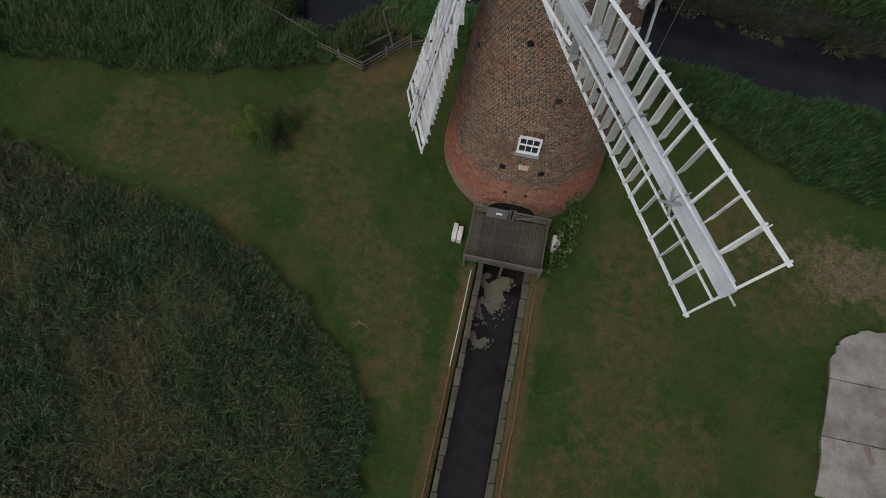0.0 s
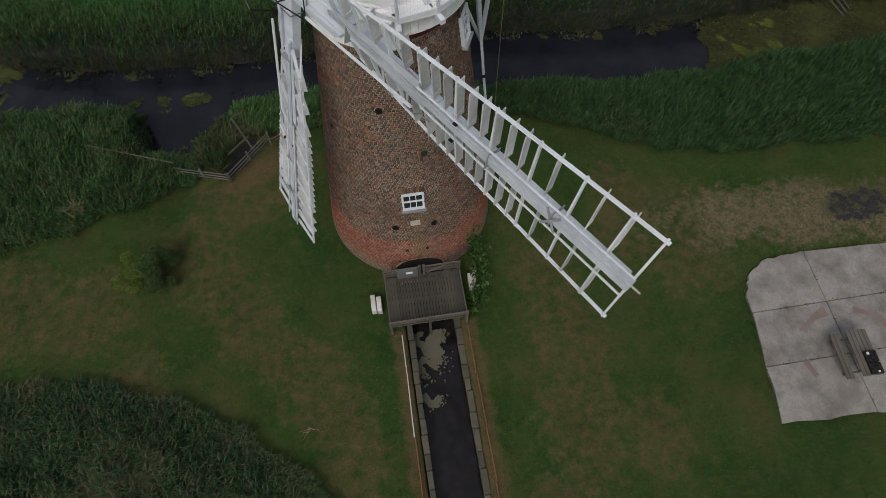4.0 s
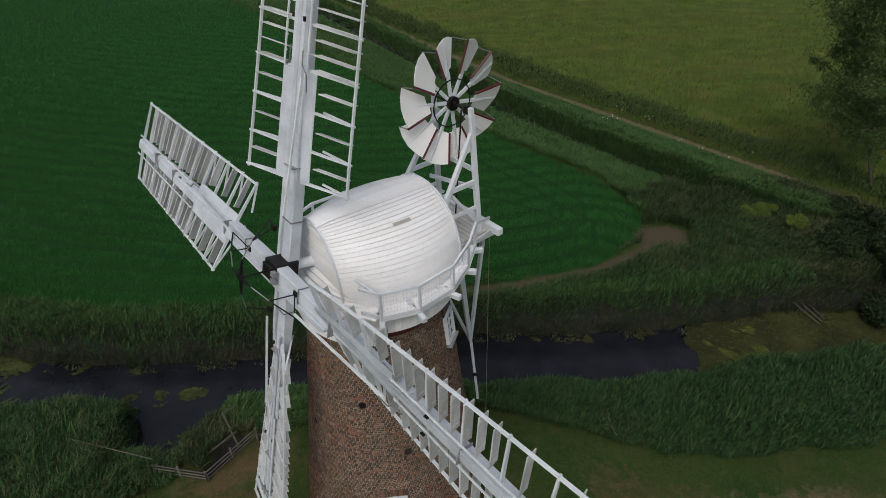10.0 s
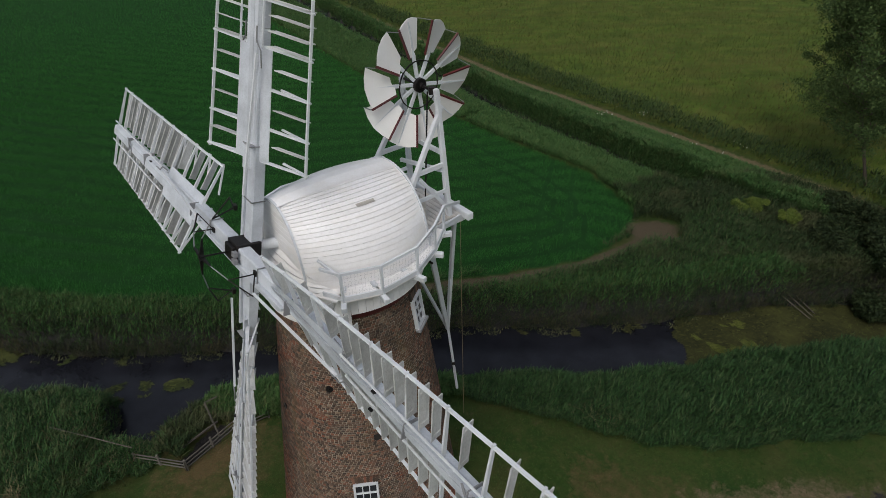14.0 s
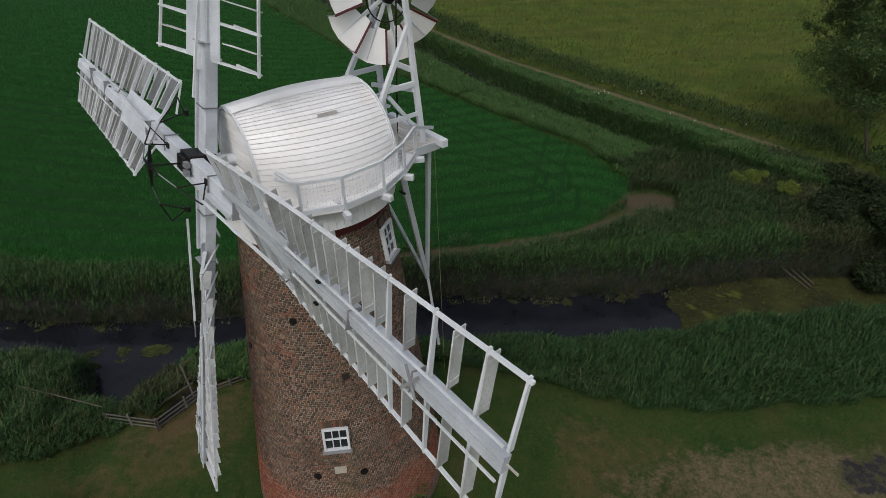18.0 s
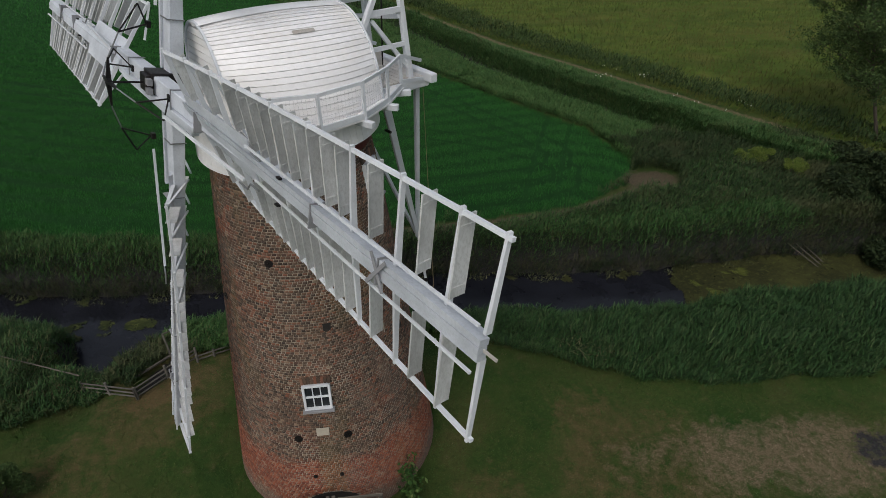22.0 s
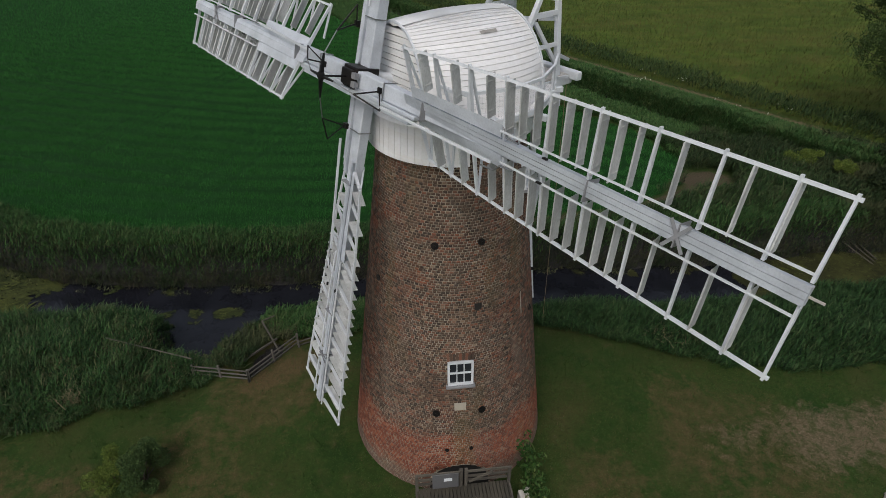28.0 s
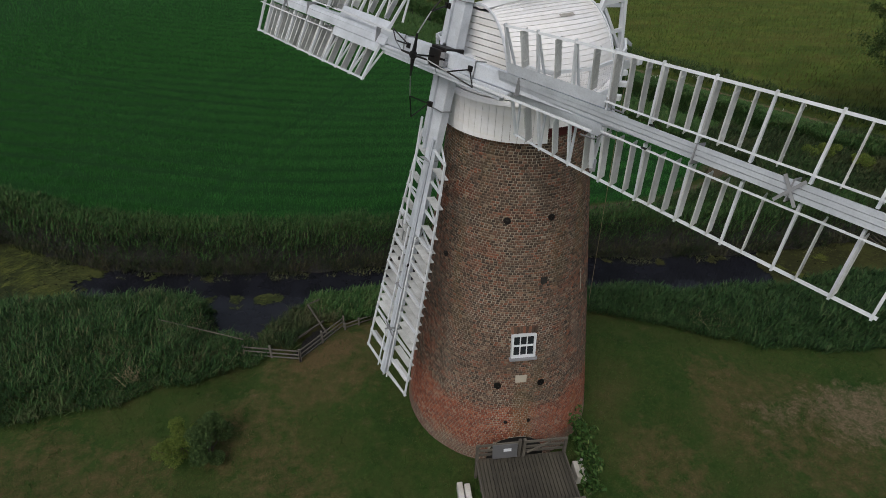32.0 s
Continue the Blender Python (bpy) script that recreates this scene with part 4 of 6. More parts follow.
def ground_material():
    m, nt, b = nodes_of("marsh_ground")
    att = nt.nodes.new("ShaderNodeVertexColor")
    att.layer_name = "cover"
    sep = nt.nodes.new("ShaderNodeSeparateColor")
    nt.links.new(att.outputs[0], sep.inputs[0])
    wear = nt.nodes.new("ShaderNodeVertexColor")
    wear.layer_name = "wear"
    wsep = nt.nodes.new("ShaderNodeSeparateColor")
    nt.links.new(wear.outputs[0], wsep.inputs[0])
    n1, n2, n3 = noise_of(nt, 0.35, 6, rough=0.65), noise_of(nt, 2.4, 6, rough=0.7), noise_of(nt, 22, 5, rough=0.75)
    n4 = noise_of(nt, 7.5, 5, rough=0.7)
    lawn = ramp(nt, n1, [(0.32, (0.016, 0.042, 0.009)), (0.46, (0.029, 0.056, 0.012)), (0.58, (0.046, 0.060, 0.017)), (0.76, (0.082, 0.070, 0.028))])
    lawn = mix(nt, ramp(nt, n2, [(0.48, (0, 0, 0)), (0.72, (0.5,) * 3)]), lawn, (0.080, 0.072, 0.028))
    lawn = mix(nt, ramp(nt, n4, [(0.52, (0, 0, 0)), (0.68, (0.55,) * 3)]), lawn, (0.052, 0.088, 0.022))
    lawn = mix(nt, ramp(nt, n4, [(0.30, (0.55,) * 3), (0.46, (0, 0, 0))]), lawn, (0.014, 0.028, 0.007))
    lawn = mix(nt, ramp(nt, n3, [(0.35, (0.5,) * 3), (0.55, (0, 0, 0))]), lawn, (0.017, 0.030, 0.008))

    def broken(mask, lo, hi):
        """A mask with its edge torn by the middle noise."""
        tear = add(nt, "MapRange", **{"To Min": -1.0, "To Max": 1.0})
        nt.links.new(n2, tear.inputs[0])
        both = nt.nodes.new("ShaderNodeMath")
        nt.links.new(mask, both.inputs[0])
        nt.links.new(tear.outputs[0], both.inputs[1])
        return ramp(nt, both.outputs[0], [(lo, (0, 0, 0)), (hi, (1, 1, 1))])

    dry = ramp(nt, n3, [(0.35, (0.060, 0.044, 0.020)), (0.6, (0.112, 0.082, 0.038)), (0.8, (0.18, 0.14, 0.075))])
    lawn = mix(nt, broken(wsep.outputs[0], 0.24, 0.90), lawn, dry)
    gravel = ramp(nt, n3, [(0.3, (0.075, 0.057, 0.031)), (0.5, (0.125, 0.097, 0.058)), (0.72, (0.24, 0.195, 0.135))])
    gravel = mix(nt, ramp(nt, n4, [(0.46, (0, 0, 0)), (0.62, (0.65,) * 3)]), gravel, (0.052, 0.050, 0.020))
    lawn = mix(nt, broken(wsep.outputs[1], 0.26, 0.74), lawn, gravel)
    # blue: cinders in the yard, mud and painted shade in dyke, bank and pit
    lawn = mix(nt, broken(wsep.outputs[2], 0.34, 0.62), lawn, ramp(nt, n3, [(0.4, (0.018, 0.017, 0.017)), (0.7, (0.056, 0.053, 0.055))]))
    crop = ramp(nt, n2, [(0.3, (0.009, 0.042, 0.009)), (0.7, (0.014, 0.062, 0.013))])
    dirt = ramp(nt, n3, [(0.3, (0.036, 0.030, 0.018)), (0.55, (0.080, 0.064, 0.042)), (0.75, (0.15, 0.125, 0.088))])
    meadow = ramp(nt, n1, [(0.3, (0.044, 0.080, 0.013)), (0.5, (0.076, 0.114, 0.018)), (0.7, (0.110, 0.128, 0.028))])
    meadow = mix(nt, ramp(nt, noise_of(nt, 0.5, 6, (0.35, 1.0, 1), 0.7), [(0.42, (0, 0, 0)), (0.72, (0.75,) * 3)]), meadow, (0.036, 0.050, 0.012))
    meadow = mix(nt, ramp(nt, noise_of(nt, 0.16, 5, (0.5, 1.0, 1), 0.65), [(0.5, (0, 0, 0)), (0.7, (0.55,) * 3)]), meadow, (0.095, 0.082, 0.024))
    # alpha: low where soil and shade between the crop rows are painted dark
    crop = mix(nt, att.outputs["Alpha"], (0.004, 0.018, 0.004), crop)
    c = mix(nt, sep.outputs[0], lawn, crop)
    c = mix(nt, sep.outputs[2], c, meadow)
    edge = nt.nodes.new("ShaderNodeMath")
    nt.links.new(sep.outputs[1], edge.inputs[0])
    half = add(nt, "MapRange", **{"To Min": -0.45, "To Max": 0.45})
    nt.links.new(n2, half.inputs[0])
    nt.links.new(half.outputs[0], edge.inputs[1])
    c = mix(nt, ramp(nt, edge.outputs[0], [(0.42, (0, 0, 0)), (0.72, (1, 1, 1))]), c, dirt)
    nt.links.new(c, b.inputs["Base Color"])
    b.inputs["Roughness"].default_value = 0.95
    b.inputs["Specular IOR Level"].default_value = 0.1
    bump(nt, b, n3, 0.6, 0.05)
    return m


xs, ys = marks()
gx, gy = np.meshgrid(xs, ys)
gz = ground_z(gx, gy)
nx, ny = len(xs), len(ys)
idx = np.arange(nx * ny).reshape(ny, nx)
quads = np.stack([idx[:-1, :-1], idx[:-1, 1:], idx[1:, 1:], idx[1:, :-1]], -1).reshape(-1, 4)
gme = big_mesh("ground", np.stack([gx, gy, gz], -1).reshape(-1, 3), quads, None, ground_material())
field = inside(gx, gy, FIELD).astype(float)
grow_row = line_dist(gx, gy, FIELD[:8]) + 0.5 * wobble(gx, gy, 0.12)
# soil and shade between drill rows and in wheel tracks, put into the colour
row_shade = 0.80 + 0.16 * np.sin(grow_row * 2 * math.pi / 1.7 + 0.8 * wobble(gx, gy, 0.5)) * np.clip(2 - np.hypot(gx, gy) / 40, 0, 1)
for line in WHEELINGS:
    row_shade = np.where(np.abs(line_dist(gx, gy, line) - 0.75) < 0.2, 0.8 * row_shade, row_shade)
trod = np.clip(1.7 - line_dist(gx, gy, PATH_LINE) / 0.38, 0, 0.95)
dirt = np.zeros_like(gx)
dirt = np.maximum(dirt, np.clip(1.5 - line_dist(gx, gy, TRACK) / 0.55, 0, 1))
dirt = np.maximum(dirt, np.clip(1.5 - np.hypot((gx - 17.9) / 1.75, (gy - 15.6) / 1.75) + 0.22 * wobble(gx, gy, 1.9, 2), 0, 1))
d = in_river(gx, gy)
dirt = np.maximum(dirt, np.where(d > -0.15, 0.3, 0))
pm = np.array(PATH_LINE)
beyond = np.clip((gx - np.interp(gy, pm[::-1, 1], pm[::-1, 0])) / 1.2 - 0.6, 0, 1) * (gy > 0)
beyond = np.where(gy > 140, 1 - field, beyond)
spots = ((-8.9, -1.0, 1.0), (-7.9, -2.4, 0.8), (-6.7, -4.1, 0.9), (-5.6, -5.6, 0.7), (-4.4, -6.9, 0.9), (-3.4, -8.4, 0.8), (-3.2, -9.8, 0.8), (4.8, -3.9, 0.9), (5.1, -6.4, 1.0), (4.9, -9.6, 1.1), (3.8, -12.7, 1.0), (8.4, -2.6, 0.9), (-6.9, 2.2, 1.3), (-5.6, 2.9, 1.2), (-6.2, 2.4, 1.4), (-10.7, -6.0, 0.8), (10.6, -3.2, 1.4), (8.6, -0.6, 0.8), (-12.5, -2.8, 1.0), (7.4, -10.5, 0.8), (-15.5, -2.2, 1.2))
dry = np.zeros_like(gx)
for px, py, pr in spots:
    dry = np.maximum(dry, np.clip(1.25 - np.hypot(gx - px, (gy - py) * 0.8) / (pr * 1.6), 0, 0.50))
yard_gravel = np.clip(1.3 - np.hypot((gx - 15.6) / 6.0, (gy + 2.75 + 0.10 * (gx - 14)) / 1.6) + 0.22 * wobble(gx, gy, 1.3, 5), 0, 0.66)
gravel = np.maximum(yard_gravel, trod)
dry = np.maximum(dry, np.clip(1.5 - np.hypot((gx + 6.4) / 1.7, (gy - 2.5 - 0.45 * (gx + 6.4)) / 0.9), 0, 1.0))
cinder_and_shade = np.clip(1.4 - np.hypot((gx - 18.3) / 1.5, (gy + 2.95) / 0.75), 0, 0.62)
# wet mud and deep shade of dyke, bank and pit, painted near-black
cinder_and_shade = np.maximum(cinder_and_shade, np.where((line_dist(gx, gy, DYKE) < 1.3) | (d > -1.1) | inside(gx, gy, PIT), 1.6, 0))
beside = np.abs(np.abs(gx - 0.16) - 1.22)
dry = np.maximum(dry, np.where((gy < -5.4) & (beside < 0.3), 0.75, 0))
wcol = gme.color_attributes.new("wear", "FLOAT_COLOR", "POINT")
wcol.data.foreach_set("color", np.stack([dry, gravel, cinder_and_shade, np.ones_like(dry)], -1).astype(np.float32).ravel())
col = gme.color_attributes.new("cover", "FLOAT_COLOR", "POINT")
col.data.foreach_set("color", np.stack([field, dirt, beyond, row_shade], -1).astype(np.float32).ravel())
for p in gme.polygons:
    p.use_smooth = True
ground = tagged(new("ground", gme), "flat grassy marsh with dry patches, a dug ditch and a river bed", "ground", kind="structure")

# ---- water ----


def water_material(name, colour, rough, blotch=0.5):
    m, nt, b = nodes_of(name)
    n = noise_of(nt, blotch, 5, rough=0.65)
    nt.links.new(ramp(nt, n, [(0.35, colour), (0.7, tuple(c * 2.2 for c in colour))]), b.inputs["Base Color"])
    b.inputs["Roughness"].default_value = rough
    b.inputs["IOR"].default_value = 1.33
    bump(nt, b, noise_of(nt, 2.2, 3, (1, 2.2, 1)), 0.06, 0.03)
    return m


WATER = water_material("dark_river_water", (0.0078, 0.0083, 0.0110), 0.05)


def ribbon(name, xs_, y0, y1, z, material, label):
    v = [(x, f(x), z) for x in xs_ for f in (y0, y1)]
    q = [(2 * i, 2 * i + 2, 2 * i + 3, 2 * i + 1) for i in range(len(xs_) - 1)]
    return tagged(new(name, big_mesh(name, v, q, None, material)), label, "water", kind="structure")


rx = np.concatenate([np.linspace(-300, -62, 12), np.linspace(-60, 60, 160), np.linspace(62, 300, 12)])
ribbon("water", rx, lambda x: float(np.interp(x, *S_BANK)) - 0.5, lambda x: float(np.interp(x, *N_BANK)) + 0.5, WATER_Z, WATER, "still dark river water")
dl = DYKE
v, q = [], []
for i, (x, y) in enumerate(dl):
    v += [(x - 1.35, y - 0.65, -0.75), (x + 1.35, y + 0.65, -0.75)]
    if i:
        q.append((2 * i - 2, 2 * i - 1, 2 * i + 1, 2 * i))
tagged(new("dyke_water", big_mesh("dyke_water", v, q, None, WATER)), "dark water in a narrow reedy dyke", "water", kind="structure")
ribbon("canal_water", np.array([-0.74, 0.1, 0.98]), lambda x: -23.0, lambda x: -2.2, -0.62, water_material("tail_race_water", (0.0078, 0.0066, 0.0066), 0.07, 2.2), "still dark water in the stone-lined channel")

# ---- blades and leaves ----


def scatter(n, box, keep, seed):
    r = np.random.default_rng(seed)
    x, y = r.uniform(box[0], box[1], n), r.uniform(box[2], box[3], n)
    k = keep(x, y, r)
    return x[k], y[k], r


def reeds(name, x, y, r, height, leaf, width, material, label, rim=None, fall=1.3, low=0.3, heads=0.55):
    """A stand of reeds: arching leaves set at all heights of unseen stalks, as one piece of stuff."""
    n = len(x)
    tall = height * (1 + 0.22 * wobble(x, y, 0.9, 5) + 0.16 * wobble(x, y, 2.7, 1)) * r.uniform(0.7, 1.1, n)
    if rim is not None:
        tall = tall * (low + (1 - low) * smooth01(line_dist(x, y, (*rim, rim[0])) / fall))
    z0 = np.maximum(ground_z(x, y), WATER_Z - 0.1)
    k = r.uniform(0, 1, n) ** heads
    z = z0 + tall * k
    az = r.uniform(0, 2 * np.pi, n)
    ln = leaf * r.uniform(0.55, 1.35, n)
    rise = r.uniform(0.5, 2.4, n)
    dx, dy, dz = np.cos(az) + 0.35, np.sin(az) + 0.1, rise
    nn = np.sqrt(1 + rise * rise)
    dx, dy, dz = dx / nn * ln, dy / nn * ln, dz / nn * ln
    w = width * r.uniform(0.6, 1.3, n) / 2
    sx, sy = -np.sin(az) * w, np.cos(az) * w
    b0, b1 = np.stack([x - sx, y - sy, z], -1), np.stack([x + sx, y + sy, z], -1)
    mx, my, mz = x + dx * 0.5, y + dy * 0.5, z + dz * 0.6
    m0, m1 = np.stack([mx - sx, my - sy, mz], -1), np.stack([mx + sx, my + sy, mz], -1)
    tip = np.stack([x + dx * 1.05, y + dy * 1.05, z + dz * r.uniform(0.55, 0.95, n)], -1)
    o = (np.arange(n) * 5)[:, None]
    me = big_mesh(name, np.stack([b0, b1, m1, m0, tip], 1).reshape(-1, 3), o + [0, 1, 2, 3], o + [3, 2, 4], material)
    return tagged(new(name, me), label, "plants", kind="stuff")


def blades(name, x, y, r, height, width, lean, material, label, two=True, spread=0.4, base=None, wind=(0.10, 0.05)):
    """A stand of thin leaning blades as one piece of stuff."""
    n = len(x)
    h = height * r.uniform(1 - spread, 1 + spread * 0.6, n) if np.isscalar(height) else height
    z = ground_z(x, y) if base is None else base
    az, side = r.uniform(0, 2 * np.pi, n), r.uniform(0, 2 * np.pi, n)
    ln = lean * h * r.uniform(0.2, 1.2, n)
    dx, dy = np.cos(az) * ln + wind[0] * h, np.sin(az) * ln + wind[1] * h
    w = width * r.uniform(0.6, 1.3, n)
    sx, sy = np.cos(side) * w / 2, np.sin(side) * w / 2
    b0 = np.stack([x - sx, y - sy, z - 0.03], -1)
    b1 = np.stack([x + sx, y + sy, z - 0.03], -1)
    tip = np.stack([x + dx, y + dy, z + h], -1)
    if two:
        m = 0.55
        mx, my, mz = x + dx * 0.32, y + dy * 0.32, z + h * m
        m0, m1 = np.stack([mx - sx * 0.9, my - sy * 0.9, mz], -1), np.stack([mx + sx * 0.9, my + sy * 0.9, mz], -1)
        # the top bends over
        tip[:, 2] -= 0.18 * h * r.uniform(0, 1, n)
        verts = np.stack([b0, b1, m1, m0, tip], 1).reshape(-1, 3)
        o = (np.arange(n) * 5)[:, None]
        me = big_mesh(name, verts, o + [0, 1, 2, 3], o + [3, 2, 4], material)
    else:
        verts = np.stack([b0, b1, tip], 1).reshape(-1, 3)
        me = big_mesh(name, verts, None, (np.arange(n) * 3)[:, None] + [0, 1, 2], material)
    return tagged(new(name, me), label, "plants", kind="stuff")


REED = foliage("green_reed", (0.004, 0.015, 0.005), (0.036, 0.090, 0.026), (0.075, 0.100, 0.040), 0.78, patch=0.42)
REED_MID = foliage("bank_reed", (0.006, 0.021, 0.007), (0.046, 0.108, 0.031), (0.105, 0.100, 0.050), 0.68, patch=0.30)
VERGE = foliage("verge_grass", (0.014, 0.034, 0.010), (0.042, 0.076, 0.022), (0.07, 0.078, 0.032), 0.72)
# sedge with brown stalks, darkened for the shade on the far bank's face
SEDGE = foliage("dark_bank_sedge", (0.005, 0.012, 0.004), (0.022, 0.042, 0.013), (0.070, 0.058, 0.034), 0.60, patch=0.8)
LITTER = foliage("waterline_cress", (0.024, 0.034, 0.014), (0.070, 0.076, 0.034), (0.12, 0.115, 0.06), 0.65, patch=0.9)
MARGIN = foliage("dyke_margin_grass", (0.024, 0.066, 0.018), (0.064, 0.138, 0.038), (0.105, 0.135, 0.050), 0.76, patch=0.35)
LUSH = foliage("lush_verge_grass", (0.015, 0.046, 0.012), (0.052, 0.120, 0.032), (0.105, 0.120, 0.048), 0.74, patch=0.30)
ROUGH = foliage("rough_marsh_grass", (0.007, 0.018, 0.006), (0.027, 0.055, 0.016), (0.080, 0.078, 0.038), 0.61)
FAR_REED = foliage("far_bank_reed", (0.006, 0.022, 0.006), (0.046, 0.116, 0.029), (0.085, 0.095, 0.040), 0.74, patch=0.6)
REED_DRY = foliage("mixed_reed", (0.012, 0.031, 0.013), (0.040, 0.088, 0.032), (0.112, 0.090, 0.052), 0.60, patch=0.22)
CROP = foliage("young_crop", (0.020, 0.094, 0.019), (0.033, 0.140, 0.027), (0.046, 0.160, 0.036), 0.80, patch=0.22, stretch=(0.25, 1, 1))
GRASS = foliage("lawn_grass", (0.018, 0.048, 0.009), (0.042, 0.080, 0.017), (0.100, 0.085, 0.036), 0.66, patch=0.35)
MEADOW = foliage("meadow_grass", (0.034, 0.056, 0.012), (0.084, 0.106, 0.022), (0.13, 0.118, 0.042), 0.58, patch=0.16, stretch=(0.4, 1, 1))
TUFT = foliage("clover_tuft", (0.024, 0.060, 0.012), (0.050, 0.100, 0.022), (0.085, 0.100, 0.034), 0.75, patch=0.6)
DRY_GRASS = foliage("dry_lawn_grass", (0.060, 0.050, 0.022), (0.120, 0.092, 0.046), (0.19, 0.15, 0.085), 0.7, patch=0.8)
STREAMER = foliage("weed_streamer", (0.050, 0.064, 0.014), (0.105, 0.122, 0.026), (0.16, 0.17, 0.05), 0.7, patch=0.6)
LEAF = foliage("tree_leaf", (0.022, 0.046, 0.014), (0.060, 0.100, 0.030), (0.095, 0.13, 0.046), 0.8, patch=0.3)
GORSE = foliage("yellow_green_leaf", (0.052, 0.088, 0.015), (0.115, 0.155, 0.028), (0.15, 0.17, 0.045), 0.8, patch=0.5)
THICKET = foliage("dark_thicket_leaf", (0.008, 0.016, 0.006), (0.022, 0.036, 0.012), (0.04, 0.05, 0.02), 0.8, patch=0.4)
IVY = foliage("ivy_leaf", (0.016, 0.045, 0.010), (0.045, 0.10, 0.022), (0.12, 0.15, 0.05), 0.85, patch=1.0)
WEED = foliage("floating_weed", (0.015, 0.022, 0.008), (0.032, 0.043, 0.014), (0.092, 0.100, 0.028), 0.60, patch=0.55, stretch=(0.6, 1.6, 1))

R_S_BED = ((4.19, 4.47), (5.46, 3.79), (7.7, 2.72), (10.43, 0.96), (13.84, 0.28), (21.45, -0.01), (33.15, -1.77), (58.5, -6.16), (58.5, 4.2), (31.2, 6.5), (23.4, 7.2), (15.5, 7.2), (12.48, 7.2), (8.78, 7.89), (4.29, 8.66))
R_L_BED = ((-8.58, 3.01), (-9.36, 2.52), (-11.7, 1.16), (-15.6, 0.28), (-21.45, -0.3), (-33.15, -1.28), (-33.15, 11.88), (-24.38, 10.61), (-15.02, 10.03), (-11.89, 9.25), (-11.31, 6.42), (-9.46, 5.94), (-8.68, 5.06))
R_SW_BED = ((-3.12, -16.39), (-3.22, -12.2), (-4.29, -10.64), (-5.75, -9.18), (-7.6, -7.62), (-9.55, -6.55), (-12.58, -5.57), (-15.6, -5.38), (-20.47, -4.11), (-25.35, -3.81), (-29.25, -4.21), (-31.2, -8.0), (-30.0, -12.6), (-25.5, -16.2), (-18.0, -18.2), (-10.0, -18.9), (-4.2, -18.3))
R_MID = ((-8.38, 7.69), (-7.99, 5.74), (-6.73, 4.57), (-4.48, 4.18), (-2.92, 4.96), (4.29, 4.77), (4.29, 8.76), (-2.92, 8.96), (-6.92, 8.86))


def edged(poly, soft=0.25, seed=3.0):
    def keep(x, y, r):
        return inside(x + soft * wobble(x, y, 2.0, seed), y + soft * wobble(y, x, 2.0, seed + 2), poly) & (in_river(x, y) < -0.12)
    return keep


x, y, r = scatter(330000, (4, 34, -2, 9.5), edged(R_S_BED), 11)
reeds("bank_reeds", x, y, r, 1.0, 0.32, 0.024, REED, "dense green reeds between the lawn and the river", R_S_BED)
x, y, r = scatter(230000, (-34, -8.6, -1.2, 12.6), edged(R_L_BED), 12)
reeds("bank_reeds", x, y, r, 0.95, 0.33, 0.025, REED_MID, "green reeds with dead stalks on the near bank", R_L_BED)
x, y, r = scatter(320000, (-32, -3, -19.2, -3.4), edged(R_SW_BED), 13)
reeds("reed_bed", x, y, r, 1.1, 0.34, 0.027, REED_DRY, "thick reed bed, green at its edge and brown within", R_SW_BED, 2.2, 0.2)


def flattened(x, y, r):
    deep = line_dist(x, y, (*R_SW_BED, R_SW_BED[0]))
    return inside(x, y, R_SW_BED) & (deep > 1.8) & (wobble(x, y, 0.75, 4) + 0.5 * wobble(x, y, 2.1, 7) > r.uniform(-0.15, 0.75, len(x)))


for wind, seed in (((1.1, 0.5), 61), ((-0.9, 0.7), 62), ((0.5, -1.2), 63)):
    x, y, r = scatter(52000, (-24, -3, -19, -5), flattened, seed)
    blades("flattened_straw", x, y, r, 0.36, 0.017, 0.6, "straw", "brown dead reed stalks combed flat by the wind", two=False, wind=wind, base=ground_z(x, y) + 0.72 + 0.22 * wobble(x, y, 0.9, 5))
x, y, r = scatter(60000, (-8.7, 4.5, 4.5, 9.6), edged(R_MID), 14)
reeds("bank_reeds", x, y, r, 0.75, 0.36, 0.03, LUSH, "low green reeds along the river edge", R_MID, 0.8)


R_INLET = ((-9.2, 4.7), (-9.0, 3.4), (-7.5, 2.75), (-5.5, 4.7), (-6.6, 5.5), (-7.9, 5.9))
x, y, r = scatter(9000, (-9.4, -5.3, 2.8, 6.1), lambda x, y, r: edged(R_INLET)(x, y, r) & ~inside(x, y, PIT) & (r.uniform(0, 1, len(x)) < 0.7), 31)
reeds("inlet_growth", x, y, r, 0.5, 0.35, 0.03, ROUGH, "dark rough growth between the fence and the inlet")


def north_strip(x, y, r):
    b = np.interp(x, *N_BANK)
    w = np.interp(x, (-60, -20, 0, 10, 18, 26, 60), (3.4, 2.6, 1.9, 2.6, 5.5, 9, 14))
    return (y > b + 0.1 + 0.2 * wobble(x, y, 2.3, 8)) & (y < b + w + 0.4 * wobble(x, y, 1.7)) & (x < 24.5 + wobble(x, y, 0.9)) & (line_dist(x, y, TRACK) > 0.45) & (np.hypot((x - 18.3) / 1.7, (y - 15.7) / 1.5) > 1)


